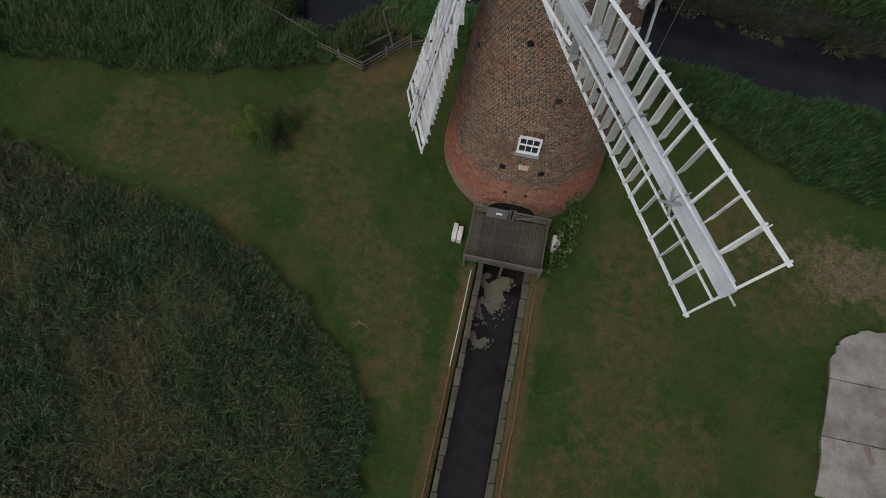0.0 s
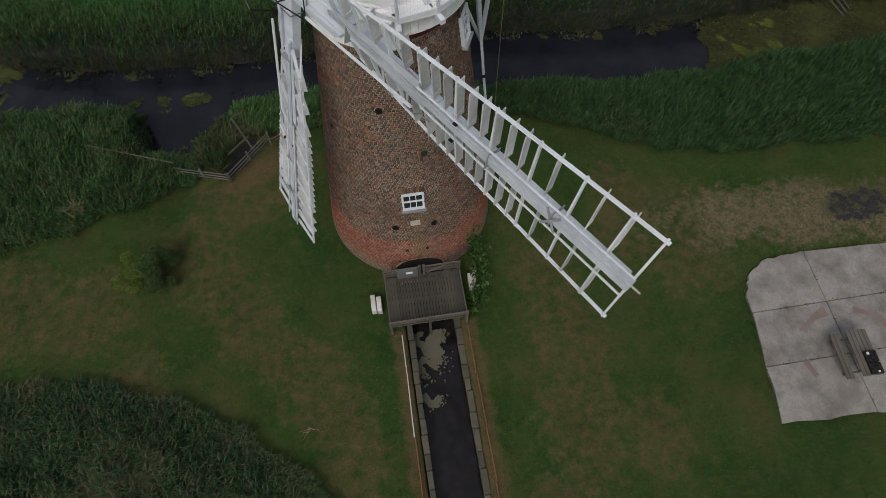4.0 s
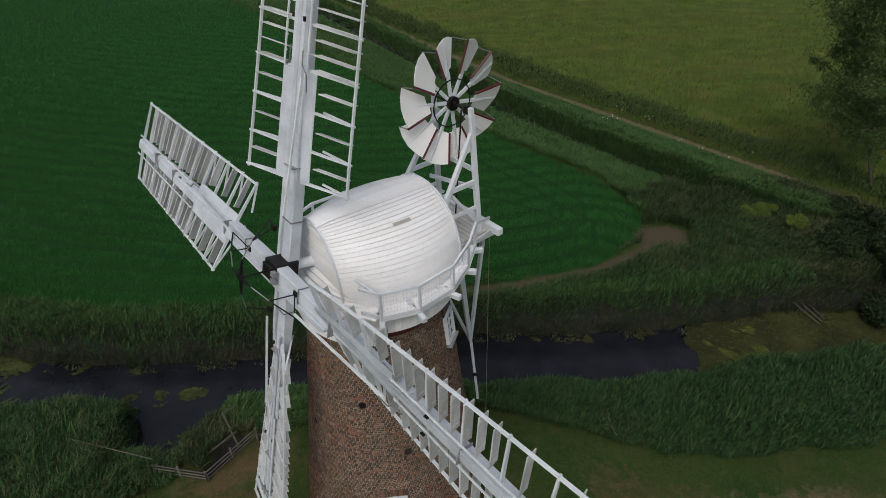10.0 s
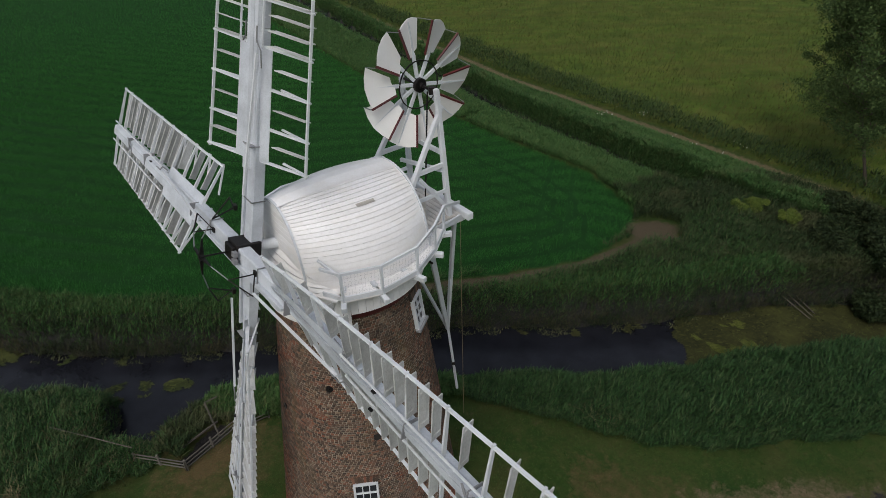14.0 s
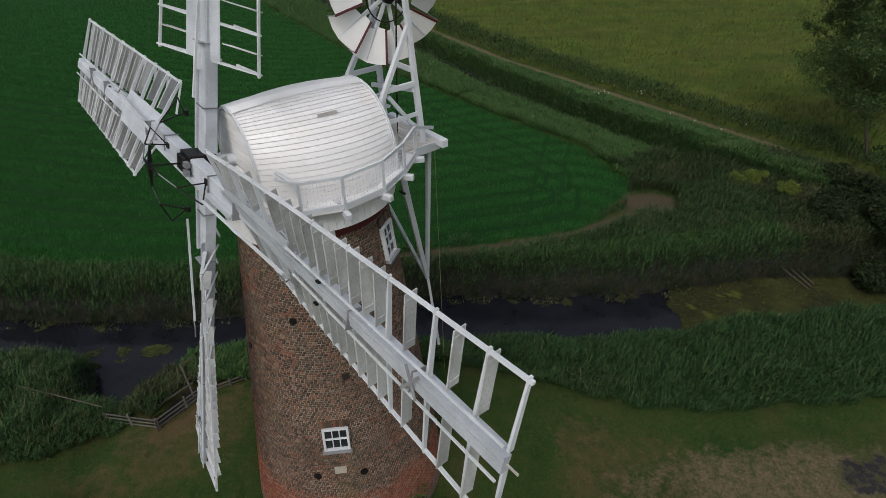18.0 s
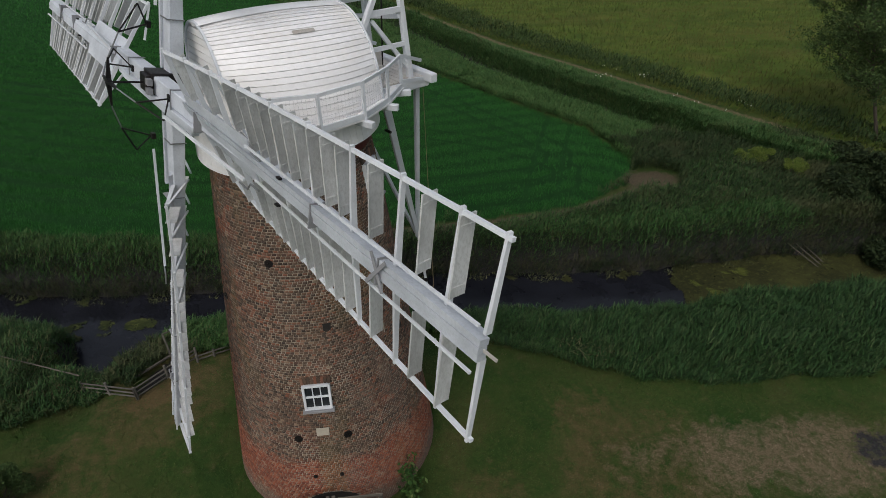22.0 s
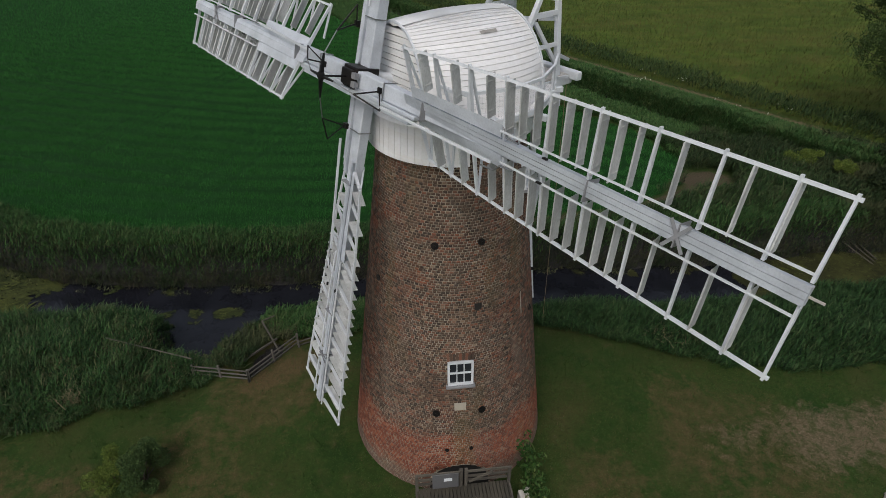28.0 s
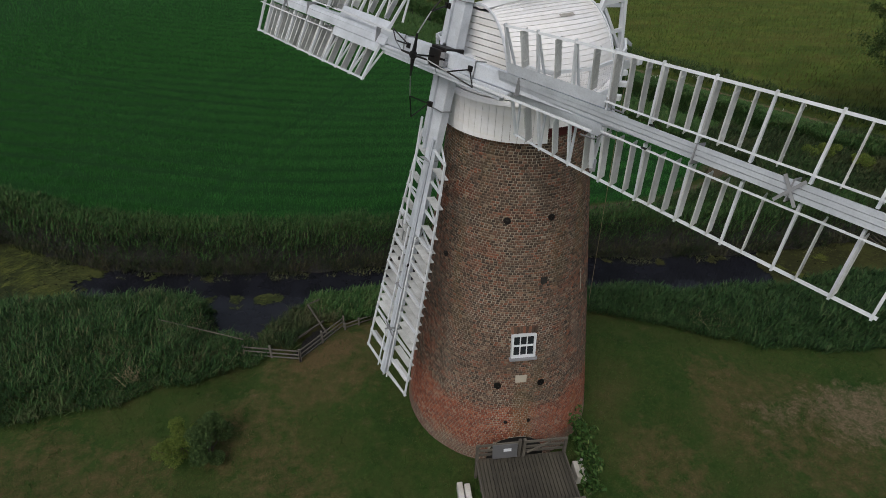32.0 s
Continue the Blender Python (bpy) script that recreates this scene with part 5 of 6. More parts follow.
x, y, r = scatter(440000, (-38, 38, 7, 22), north_strip, 15)
reeds("bank_reeds", x, y, r, np.maximum(np.interp(x, (2, 9), (0.38, 0.7)) - ground_z(x, y), 0.45), 0.32, 0.026, FAR_REED, "green reeds along the far river bank")
# the bank face below the reed tops: its shade is in the sedge colour
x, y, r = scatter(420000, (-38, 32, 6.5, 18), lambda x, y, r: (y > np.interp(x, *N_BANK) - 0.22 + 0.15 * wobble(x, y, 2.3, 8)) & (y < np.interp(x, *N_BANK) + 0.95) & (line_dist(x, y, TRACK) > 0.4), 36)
reeds("bank_sedge", x, y, r, np.where(y < np.interp(x, *N_BANK) + 0.3, 0.75, np.maximum(0.3 - ground_z(x, y), 0.6)), 0.28, 0.024, SEDGE, "sedge and dead stalks down the far bank, the face's shade in their colour", heads=0.8)
x, y, r = scatter(150000, (-38, 30, 7, 18), lambda x, y, r: (np.abs(y - np.interp(x, *N_BANK) + 0.28) < 0.34 + 0.15 * wobble(x, y, 3.0)) & (wobble(x, y, 1.3, 9) + 0.5 * wobble(x, y, 3.3) > r.uniform(0.0, 0.45, len(x))), 33)
reeds("bank_litter", x, y, r, 0.14, 0.13, 0.05, LITTER, "pale olive cress and litter along the waterline")


def corner_rough(x, y, r):
    f = inside(x, y, FIELD)
    p = np.interp(y, pm[::-1, 1], pm[::-1, 0])
    # past x 23.5 this darker grass replaces the reeds, standing in for tree shade
    return ~f & (x > 9) & (y < 21.5 + wobble(x, y, 0.8)) & (x < p - 1.2) & (y > np.interp(x, *N_BANK) + np.where(x > 23.5, 0.3, 2)) & (line_dist(x, y, DYKE) > 1.0) & (line_dist(x, y, TRACK) > 0.7) & (np.hypot((x - 17.9) / 1.75, (y - 15.6) / 1.75) > 1 + 0.2 * wobble(x, y, 1.9, 2))


x, y, r = scatter(200000, (9, 40, 8, 23), corner_rough, 16)
reeds("rough_grass", x, y, r, 0.75, 0.34, 0.03, ROUGH, "rough reeds and tall grass beside the dyke")


def along(line, n, lo, hi, seed):
    """Places beside a line, thickest where it is near; a positive offset lies beyond it, towards the meadow."""
    r = np.random.default_rng(seed)
    pts = [(x0 + (x1 - x0) * k / 12, y0 + (y1 - y0) * k / 12, x1 - x0, y1 - y0, math.hypot(x1 - x0, y1 - y0) / 12) for (x0, y0), (x1, y1) in zip(line, line[1:]) for k in range(12)]
    p = np.array(pts)
    w = p[:, 4] / (p[:, 0] ** 2 + (p[:, 1] + 12) ** 2)
    k = r.choice(len(p), n, p=w / w.sum())
    f, o = r.uniform(0, 1 / 12, n), r.uniform(lo, hi, n)
    ln = np.hypot(p[k, 2], p[k, 3])
    return p[k, 0] + p[k, 2] * f - p[k, 3] / ln * o, p[k, 1] + p[k, 3] * f + p[k, 2] / ln * o, r


DYKE_ALL = (*DYKE, (25.2, 18.4), (28.0, 14.6))
x, y, r = along(DYKE_ALL, 300000, -9.0, -1.25, 17)
k = ~inside(x + 0.3 * wobble(x, y, 1.1), y, FIELD) & (y > 19.5 + 1.5 * wobble(x, y, 0.8)) & (np.hypot((x - 17.9) / 1.7, (y - 15.6) / 1.6) > 1)
reeds("dyke_verge", x[k], y[k], r, 0.45, 0.34, 0.030, MARGIN, "lush grass strip between the crop and the dyke")
x, y, r = along(DYKE_ALL, 230000, 0.95, 2.3, 34)
k = line_dist(x, y, PATH_LINE) > 1.6
reeds("dyke_reeds", x[k], y[k], r, 1.0, 0.42, 0.032, LUSH, "tall green reeds lining the dyke")
x, y, r = along(DYKE_ALL, 150000, 1.9, 6.0, 35)
k = (line_dist(x, y, PATH_LINE) > 0.75) & (x < np.interp(y, pm[::-1, 1], pm[::-1, 0]))
reeds("path_side_grass", x[k], y[k], r, 0.22, 0.26, 0.030, MARGIN, "knee-high grass between the dyke reeds and the path")


def crop_keep(x, y, r):
    tram = np.abs(((x * 0.90 - y * 0.43 + 3 * np.sin(y * 0.05)) % 11.0) - 5.5)
    wheel = (np.abs(tram - 0.85) < 0.16)
    arcs = np.zeros(len(x), bool)
    for line in WHEELINGS:
        arcs |= np.abs(line_dist(x, y, line) - 0.75) < 0.16
    near = np.clip(2.2 - np.hypot(x, y - 14) / 32, 0.12, 1)
    return inside(x, y, FIELD) & ~arcs & ~(wheel & (r.uniform(0, 1, len(x)) < 0.8)) & (r.uniform(0, 1, len(x)) < near)


x, y, r = scatter(1000000, (-45, 20, 13, 75), crop_keep, 18)
row = line_dist(x, y, FIELD[:8]) + 0.5 * wobble(x, y, 0.12)
thin = np.clip(0.62 + 0.55 * np.sin(row * 2 * math.pi / 1.7 + 0.8 * wobble(x, y, 0.5)) + 0.25 * wobble(x, y, 0.25, 3), 0.35, 1)
k = r.uniform(0, 1, len(x)) < thin
x, y, row = x[k], y[k], row[k]
swell = 1 + 0.30 * np.sin(row * 2 * math.pi / 1.7 + 0.8 * wobble(x, y, 0.5)) * (0.6 + 0.4 * wobble(x, y, 0.3, 6)) + 0.12 * wobble(x, y, 1.3)
blades("crop", x, y, r, 0.20 * swell * r.uniform(0.6, 1.2, len(x)), 0.024, 0.55, CROP, "dense young green crop with drill rows and wheel tracks", two=False)
x, y, r = scatter(150000, (-75, 20, 40, 130), lambda x, y, r: inside(x, y, FIELD), 19)
blades("crop", x, y, r, 0.26, 0.06, 0.6, CROP, "dense young green crop far across the field", two=False)


def lawn_keep(x, y, r):
    k = ~inside(x, y, R_S_BED) & ~inside(x, y, R_L_BED) & ~inside(x, y, R_SW_BED) & ~inside(x, y, SLAB)
    k &= (np.hypot(x, y) > 3.25) & (in_river(x, y) < -0.9) & (y < 9) & ~((np.abs(x - 0.12) < 1.3) & (y < -3))
    bare = np.zeros_like(x)
    for px, py, pr in spots:
        bare = np.maximum(bare, np.clip(1.25 - np.hypot(x - px, (y - py) * 0.8) / (pr * 2.0), 0, 0.5))
    bare = np.maximum(bare, 1.15 * np.clip(1.25 - np.hypot((x - 15.4) / 6.0, (y + 2.75 + 0.10 * (x - 14)) / 1.35), 0, 0.9))
    return k & (r.uniform(0, 1, len(x)) > bare + 0.45 * wobble(x, y, 1.6) + 0.2 * wobble(x, y, 4.1, 2))


x, y, r = scatter(260000, (-24, 24, -16, 9), lawn_keep, 20)
blades("lawn_grass", x, y, r, 0.075, 0.022, 0.9, GRASS, "short worn grass round the mill", two=False)


x, y, r = scatter(260000, (-20, 24, -16, 6), lambda x, y, r: lawn_keep(x, y, r) & (wobble(x, y, 5.5, 3) + 0.6 * wobble(x, y, 11.0, 1) > 0.55), 27)
blades("lawn_tufts", x, y, r, 0.11, 0.024, 0.8, TUFT, "brighter clover and grass tufts in the lawn", two=False)


def straw_keep(x, y, r):
    best = np.zeros_like(x)
    for px, py, pr in spots:
        best = np.maximum(best, 1 - np.hypot(x - px, (y - py) * 0.8) / (pr * 1.2))
    return lawn_keep(x, y, r) & (best + 0.35 * wobble(x, y, 3.1, 5) > r.uniform(0.1, 0.9, len(x)))


x, y, r = scatter(160000, (-18, 12, -14, 4), straw_keep, 28)
blades("dry_grass", x, y, r, 0.07, 0.020, 1.3, DRY_GRASS, "straw-coloured dry grass on the worn lawn", two=False)


def meadow_keep(x, y, r):
    return (x > np.interp(y, pm[::-1, 1], pm[::-1, 0]) + 0.6) & (r.uniform(0, 1, len(x)) < np.clip(1.5 - np.hypot(x - 25, y - 35) / 60, 0.1, 1))


x, y, r = scatter(160000, (0, 110, 15, 130), meadow_keep, 21)
blades("meadow_grass", x, y, r, 0.38, 0.07, 0.7, MEADOW, "long yellow-green meadow grass", two=False)


def path_edge(x, y, r):
    k = line_dist(x, y, PATH_LINE)
    away = x > np.interp(y, pm[::-1, 1], pm[::-1, 0])
    return away & (k > 0.75) & (k < 4.6 + wobble(x, y, 0.6))


x, y, r = scatter(330000, (-10, 46, 4, 90), path_edge, 22)
reeds("verge_grass", x, y, r, 0.75, 0.38, 0.05, VERGE, "tall rough grass along the dirt path")
x, y, r = scatter(700, (20, 30, 24, 40), lambda x, y, r: (np.abs(line_dist(x, y, PATH_LINE) - 1.4) < 0.6) & (wobble(x, y, 1.2) > 0.2), 23)
MAT["petal"] = weathered("white_umbels", (0.6, 0.6, 0.55), (0.4, 0.4, 0.35), 0.8, 9, 0.3)
blades("cow_parsley", x, y, r, 0.10, 0.10, 0.9, "petal", "scattered white umbel flowers by the path", two=False, base=ground_z(x, y) + 0.5)


def weed_keep(x, y, r):
    dd = in_river(x, y)
    n = 0.55 * (wobble(x, y, 1.4) + 0.6 * wobble(x, y, 3.3, 4)) + 0.25 * wobble(x, y, 6.5, 2)
    left = np.clip((-18.2 - x + 0.4 * wobble(x, y, 1.1)) / 1.0, 0, 2.4)
    right = np.clip((x - 16.4 + 0.4 * (9 - y) + 0.5 * wobble(x, y, 1.2)) / 0.5, 0, 2.6)
    margin = np.where(np.abs(y - np.interp(x, *N_BANK)) < 0.7, 0.55, 0.0)
    spots = np.where(np.hypot((x + 9.65) / 0.7, (y - 8.5) / 0.4) < 1, 1.6, 0) + np.where(np.hypot((x + 11.9) / 1.3, (y - 8.4) / 0.6) < 1, 1.0, 0) + np.where(np.hypot((x + 9.9) / 1.2, (y - 5.7) / 0.5) < 1, 0.9, 0)
    spots += np.where(np.hypot((x - 9) / 7, (y - np.interp(x, *S_BANK) - 0.3) / 0.5) < 1, 0.7, 0)
    return (dd > -0.1) & (n + left + right + margin + spots > 1.05)


x, y, r = scatter(420000, (-36, 42, 2, 18), weed_keep, 24)
n = len(x)
az, sz = 0.5 * wobble(x, y, 0.5, 3) + r.normal(0, 0.9, n), r.uniform(0.05, 0.13, n) * np.where(x > 6, 1.6, 1.2)
z = WATER_Z + r.uniform(0.004, 0.03, n)
tri = [np.stack([x + np.cos(az + k) * sz * f, y + np.sin(az + k) * sz * f, z + 0.004 * j], -1) for j, (k, f) in enumerate(((0, 1.3), (1.7, 0.4), (3.6, 0.9)))]
MUD_WEED = foliage("brown_weed", (0.018, 0.020, 0.008), (0.034, 0.036, 0.012), (0.066, 0.070, 0.020), 0.60, patch=0.35)
for side, material in ((x < 6, WEED), (x >= 6, MUD_WEED)):
    v = np.stack([c[side] for c in tri], 1).reshape(-1, 3)
    tagged(new("floating_weed", big_mesh("floating_weed", v, None, (np.arange(side.sum()) * 3)[:, None] + [0, 1, 2], material)), "mats of yellow-green weed on the water" if material is WEED else "brown and olive weed choking the river", "plants", kind="stuff")


for box, wind, seed in (((-27, -18.3, 9, 16), (13.0, 6.0), 71), ((-27, -19, 9, 16), (8.0, 10.0), 72), ((17.6, 20.2, 6.6, 9.3), (7.0, -5.0), 73), ((17.4, 20.4, 6.4, 9.0), (-5.0, 6.0), 74)):
    x, y, r = scatter(9000, box, lambda x, y, r: (in_river(x, y) > 0.1) & (wobble(x * 0.5, y, 1.9, seed) + 0.4 * wobble(x, y, 4.7) > 0.55), seed)
    blades("weed_streamers", x, y, r, 0.05, 0.05, 2.0, STREAMER, "yellow-green water weed combed into streamers", two=False, wind=wind, base=WATER_Z + 0.03 + 0 * x)


x, y, r = scatter(60000, (-13, -6.8, 4.2, 9.4), lambda x, y, r: (np.abs(in_river(x, y) - 0.05) < 0.3) & (wobble(x, y, 2.2, 6) + 0.5 * wobble(x, y, 5.1) > r.uniform(0.1, 0.6, len(x))), 37)
reeds("inlet_cress", x, y, r, 0.16, 0.13, 0.05, LITTER, "pale cress and reed litter round the inlet")


def leaf_cloud(name, centres, radii, count, size, material, parent=None, seed=0, droop=0.0):
    """Many small leaves round the given clumps, densest near their skins."""
    r = np.random.default_rng(seed)
    c = np.asarray(centres, float)
    k = r.integers(0, len(c), count)
    dirs = r.normal(size=(count, 3))
    dirs /= np.linalg.norm(dirs, axis=1)[:, None]
    p = c[k] + dirs * (np.asarray(radii)[k] * r.uniform(0.35, 1.08, count) ** 0.6)[:, None] * [1, 1, 0.8]
    a, b = r.normal(size=(count, 3)), r.normal(size=(count, 3))
    a /= np.linalg.norm(a, axis=1)[:, None]
    b = np.cross(a, b)
    b /= np.linalg.norm(b, axis=1)[:, None]
    s = size * r.uniform(0.6, 1.4, count)[:, None]
    v = np.stack([p - a * s, p + b * s * 0.45, p + a * s, p - b * s * 0.45], 1).reshape(-1, 3)
    me = big_mesh(name, v, (np.arange(count) * 4)[:, None] + [0, 1, 2, 3], None, material)
    ob = new(name, me)
    if parent:
        ob.parent = parent
    return ob


def limb(bm, a, b, r0, r1, bend, seed):
    rr = random.Random(seed)
    a, b = Vector(a), Vector(b)
    pts = [a.lerp(b, i / 5) + Vector((rr.uniform(-1, 1), rr.uniform(-1, 1), 0)) * bend * math.sin(math.pi * i / 5) for i in range(6)]
    for i in range(5):
        rod(bm, pts[i], pts[i + 1], r0 + (r1 - r0) * i / 5, 8, r0 + (r1 - r0) * (i + 1) / 5)


def tree(at, height, spread, label, seed, leaves=26000, size=0.13, lean=(0.0, 0.0), low=0.15):
    """A tapered, slightly bent trunk with rising limbs, twigs and many small leaves in loose sprays."""
    rr = random.Random(seed)
    x, y = at
    z = float(ground_z(x, y))
    t = thing("tree", label, "tree", at=Matrix.Translation((x, y, z)))
    bm = bmesh.new()
    tilt = lambda h: Vector((lean[0] * h, lean[1] * h, h))
    limb(bm, (0, 0, -0.2), tilt(height * 0.5), 0.12, 0.07, 0.22, seed)
    limb(bm, tilt(height * 0.5), tilt(height * 0.94), 0.07, 0.02, 0.25, seed + 1)
    ends, rad = [], []
    for i in range(58):
        h = height * rr.uniform(low, 0.95)
        a = rr.uniform(0, 6.283)
        l = spread * rr.uniform(0.4, 1.0) * (1.15 - 0.85 * h / height)
        e = tilt(h) + Vector((math.cos(a) * l, math.sin(a) * l, l * 0.45))
        limb(bm, tilt(h * 0.92), e, 0.045, 0.010, 0.2, seed + i)
        for f in (0.26, 0.4, 0.52, 0.64, 0.74, 0.85, 0.95, 1.03):
            for _ in range(2):
                ends.append(tilt(h * 0.94).lerp(e, f) + Vector((rr.gauss(0, 0.4), rr.gauss(0, 0.4), rr.gauss(0.1, 0.35))))
                rad.append(rr.uniform(0.25, 0.75))
    part("trunk", bm, "bark", t)
    leaf_cloud("crown", ends, rad, leaves, size, LEAF, t, seed)
    return t


def bush(at, size, height, label, seed, material=LEAF, leaves=5000, leaf=0.06, name="bush"):
    rr = random.Random(seed)
    x, y = at
    t = thing(name, label, "bush", at=Matrix.Translation((x, y, float(ground_z(x, y)))))
    bm = bmesh.new()
    ends, rad = [], []
    for i in range(12):
        a, l = rr.uniform(0, 6.283), size * rr.uniform(0.2, 0.9)
        e = (math.cos(a) * l, math.sin(a) * l, height * rr.uniform(0.3, 0.9))
        limb(bm, (0, 0, -0.05), e, 0.03, 0.008, 0.08, seed + i)
        ends.append(e), rad.append(size * rr.uniform(0.22, 0.42))
    part("stems", bm, "bark", t)
    leaf_cloud("foliage", ends, rad, leaves, leaf, material, t, seed)
    return t


tree((35.4, 19.4), 16.0, 6.6, "tall airy green tree leaning over the field edge", 5, 84000, 0.075, (-0.27, 0.28), 0.17)
tree((41.5, 23.0), 15.0, 4.6, "leafy green tree beyond the path", 8, 24000, 0.10, (-0.1, 0.1))
tree((43.0, 14.0), 8.0, 3.6, "dark leafy tree by the river", 9, 26000, 0.12)
bush((-9.95, -1.85), 0.9, 1.35, "small dark green shrub on the lawn", 21, LEAF, 15000, 0.032)
bush((-10.7, -1.75), 0.75, 1.15, "yellow-green half of the lawn shrub", 22, GORSE, 10000, 0.030)
bush((24.7, 16.9), 1.1, 1.4, "round yellow-green bush in the rough grass", 23, GORSE, 9000, 0.045)
bush((26.6, 15.2), 0.8, 1.2, "smaller yellow-green bush in the rough grass", 24, GORSE, 5200, 0.045)
for k, (x, y, s, h) in enumerate(((36, 12.5, 2.6, 3.4), (39, 9.0, 2.8, 3.6), (33, 13.6, 2.2, 2.2), (42, 12, 3.2, 4.2), (37.5, 17.0, 2.2, 2.2), (30.0, 13.0, 2.0, 1.7), (45, 16, 3.2, 3.4), (27.8, 12.7, 1.6, 1.3), (29.5, 10.7, 2.2, 1.9), (28.2, 8.9, 1.6, 1.2), (31.5, 8.2, 2.2, 1.9), (30.8, 15.5, 1.6, 1.3))):
    bush((x, y), s, h, "dense dark green thicket by the river", 40 + k, THICKET, 9000, 0.11, "thicket")
bush((-23.5, -0.8), 1.2, 1.3, "bush with yellow shoots among the reeds", 44, GORSE, 3000, 0.06)

# ---- stone channel in front of the mill ----
for side, x0, x1 in ((-1, -0.82, -0.62), (1, 0.96, 1.18)):
    ch = thing("channel_wall", "mossy stone coping along the water channel", "wall", "channel walls")
    tagged(ch, kind="structure")
    bm = bmesh.new()
    block(bm, ((x0 + x1) / 2 + side * 0.02, -14.1, -0.75), (abs(x1 - x0) - 0.04, 17.8, 1.46))
    part("wall_body", bm, "mortar", ch)
    y = -5.2
    rr = random.Random(31 + side)
    while y > -22.5:
        l = rr.uniform(0.42, 0.85)
        bm = bmesh.new()
        block(bm, ((x0 + x1) / 2 + rr.uniform(-0.012, 0.012), y - l / 2, 0.03 + rr.uniform(-0.01, 0.01)), (x1 - x0 + rr.uniform(-0.03, 0.03), l - 0.025, 0.12), pose(0, 0, 0, rr.uniform(-1, 1), rr.uniform(-2, 2), rr.uniform(-1.5, 1.5)))
        part("coping_stone", bm, "coping", ch, bevel=0.015)
        y -= l
    xr = x0 - 0.24 if side < 0 else x1 + 0.26
    rail = thing("iron_edging", "long rusty iron edging strip in the grass", "edging", "channel edging")
    for k in range(9):
        bm = bmesh.new()
        y0 = -5.6 - k * 1.85
        beam(bm, (xr + rr.uniform(-0.02, 0.02), y0, 0.05), (xr + rr.uniform(-0.03, 0.03), y0 - 1.82, 0.04), 0.035, 0.09)
        part("edging_strip", bm, "peeling" if side < 0 and k in (0, 1) else "rust", rail)
sill = tagged(thing("channel_sill", "pale worn concrete sill across the water channel", "wall"), kind="structure")
bm = bmesh.new()
block(bm, (0.12, -14.05, -0.62), (1.5, 0.7, 0.5))
part("sill_block", bm, "concrete", sill, bevel=0.02)
# scum on the channel water
r = np.random.default_rng(5)
n = 9000
cx, cy = r.normal(-0.25, 0.28, n), -5.4 - np.abs(r.normal(0, 0.6, n))
cx[:700], cy[:700] = r.normal(-0.35, 0.2, 700), r.normal(-8.0, 0.12, 700)
keep = (np.abs(cx - 0.12) < 0.82) & (cy < -4.6) & (wobble(cx, cy, 4.0) + 0.5 * wobble(cx, cy, 9) > -0.25)
cx, cy = cx[keep], cy[keep]
n = len(cx)
az, sz = r.uniform(0, 6.283, n), r.uniform(0.03, 0.075, n)
tri = [np.stack([cx + np.cos(az + k) * sz, cy + np.sin(az + k) * sz, np.full(n, -0.614) + 0.002 * r.uniform(0, 1, n)], -1) for k in (0, 2.1, 4.2)]
MAT["scum"] = weathered("pale_scum", (0.115, 0.108, 0.075), (0.07, 0.065, 0.045), 0.9, 8, 0.5)
tagged(new("floating_scum", big_mesh("floating_scum", np.stack(tri, 1).reshape(-1, 3), None, (np.arange(n) * 3)[:, None] + [0, 1, 2], "scum")), "pale broken scum floating by the deck", "plants", kind="stuff")

# ---- timber deck over the wheel ----
DX0, DX1, DY0, DY1, DZ = -1.42, 1.46, -5.50, -3.60, 0.90
deck = thing("timber_deck", "dark plank deck with low rails over the wheel arch", "deck")
N = 26
for k in range(N):
    bm = bmesh.new()
    w = (DX1 - DX0) / N
    beam(bm, (DX0 + w * (k + 0.5), DY0, DZ), (DX0 + w * (k + 0.5), DY1, DZ), w - 0.014, 0.035)
    part("plank", bm, "deck", deck)
for y in (DY0 + 0.08, (DY0 + DY1) / 2, DY1 - 0.08):
    bm = bmesh.new()
    beam(bm, (DX0, y, DZ - 0.1), (DX1, y, DZ - 0.1), 0.09, 0.15)
    part("joist", bm, "oldwood", deck)
for x in (DX0 + 0.05, DX1 - 0.05, 0.05):
    for y in (DY0 + 0.04, DY1 - 0.04):
        if x == 0.05 and y > -4:
            continue
        bm = bmesh.new()
        beam(bm, (x, y, -0.7 if abs(x) < 1 else -0.1), (x, y, DZ + (0.42 if y < -4 else 0.72)), 0.09, 0.09, (0, 1, 0))
        part("post", bm, "oldwood", deck, bevel=0.008)
for z in (0.20, 0.40):
    bm = bmesh.new()
    beam(bm, (DX0, DY0 + 0.02, DZ + z), (DX1, DY0 + 0.02, DZ + z), 0.04, 0.09)
    part("rail", bm, "oldwood", deck)
for z in (0.25, 0.45, 0.68):
    for a, b in ((DX0, -0.05), (0.1, DX1)):
        bm = bmesh.new()
        beam(bm, (a, DY1 - 0.02, DZ + z), (b, DY1 - 0.02, DZ + z), 0.04, 0.085)
        part("rail", bm, "oldwood", deck)
for x in (-0.05, 0.10):
    bm = bmesh.new()
    beam(bm, (x, DY1 - 0.02, DZ), (x, DY1 - 0.02, DZ + 0.8), 0.09, 0.09, (0, 1, 0))
    part("post", bm, "oldwood", deck)
bm = bmesh.new()
beam(bm, (0.2, DY1 - 0.05, DZ + 0.2), (0.9, DY1 - 0.05, DZ + 0.62), 0.04, 0.07)
part("loose_rail", bm, "oldwood", deck)
bm = bmesh.new()
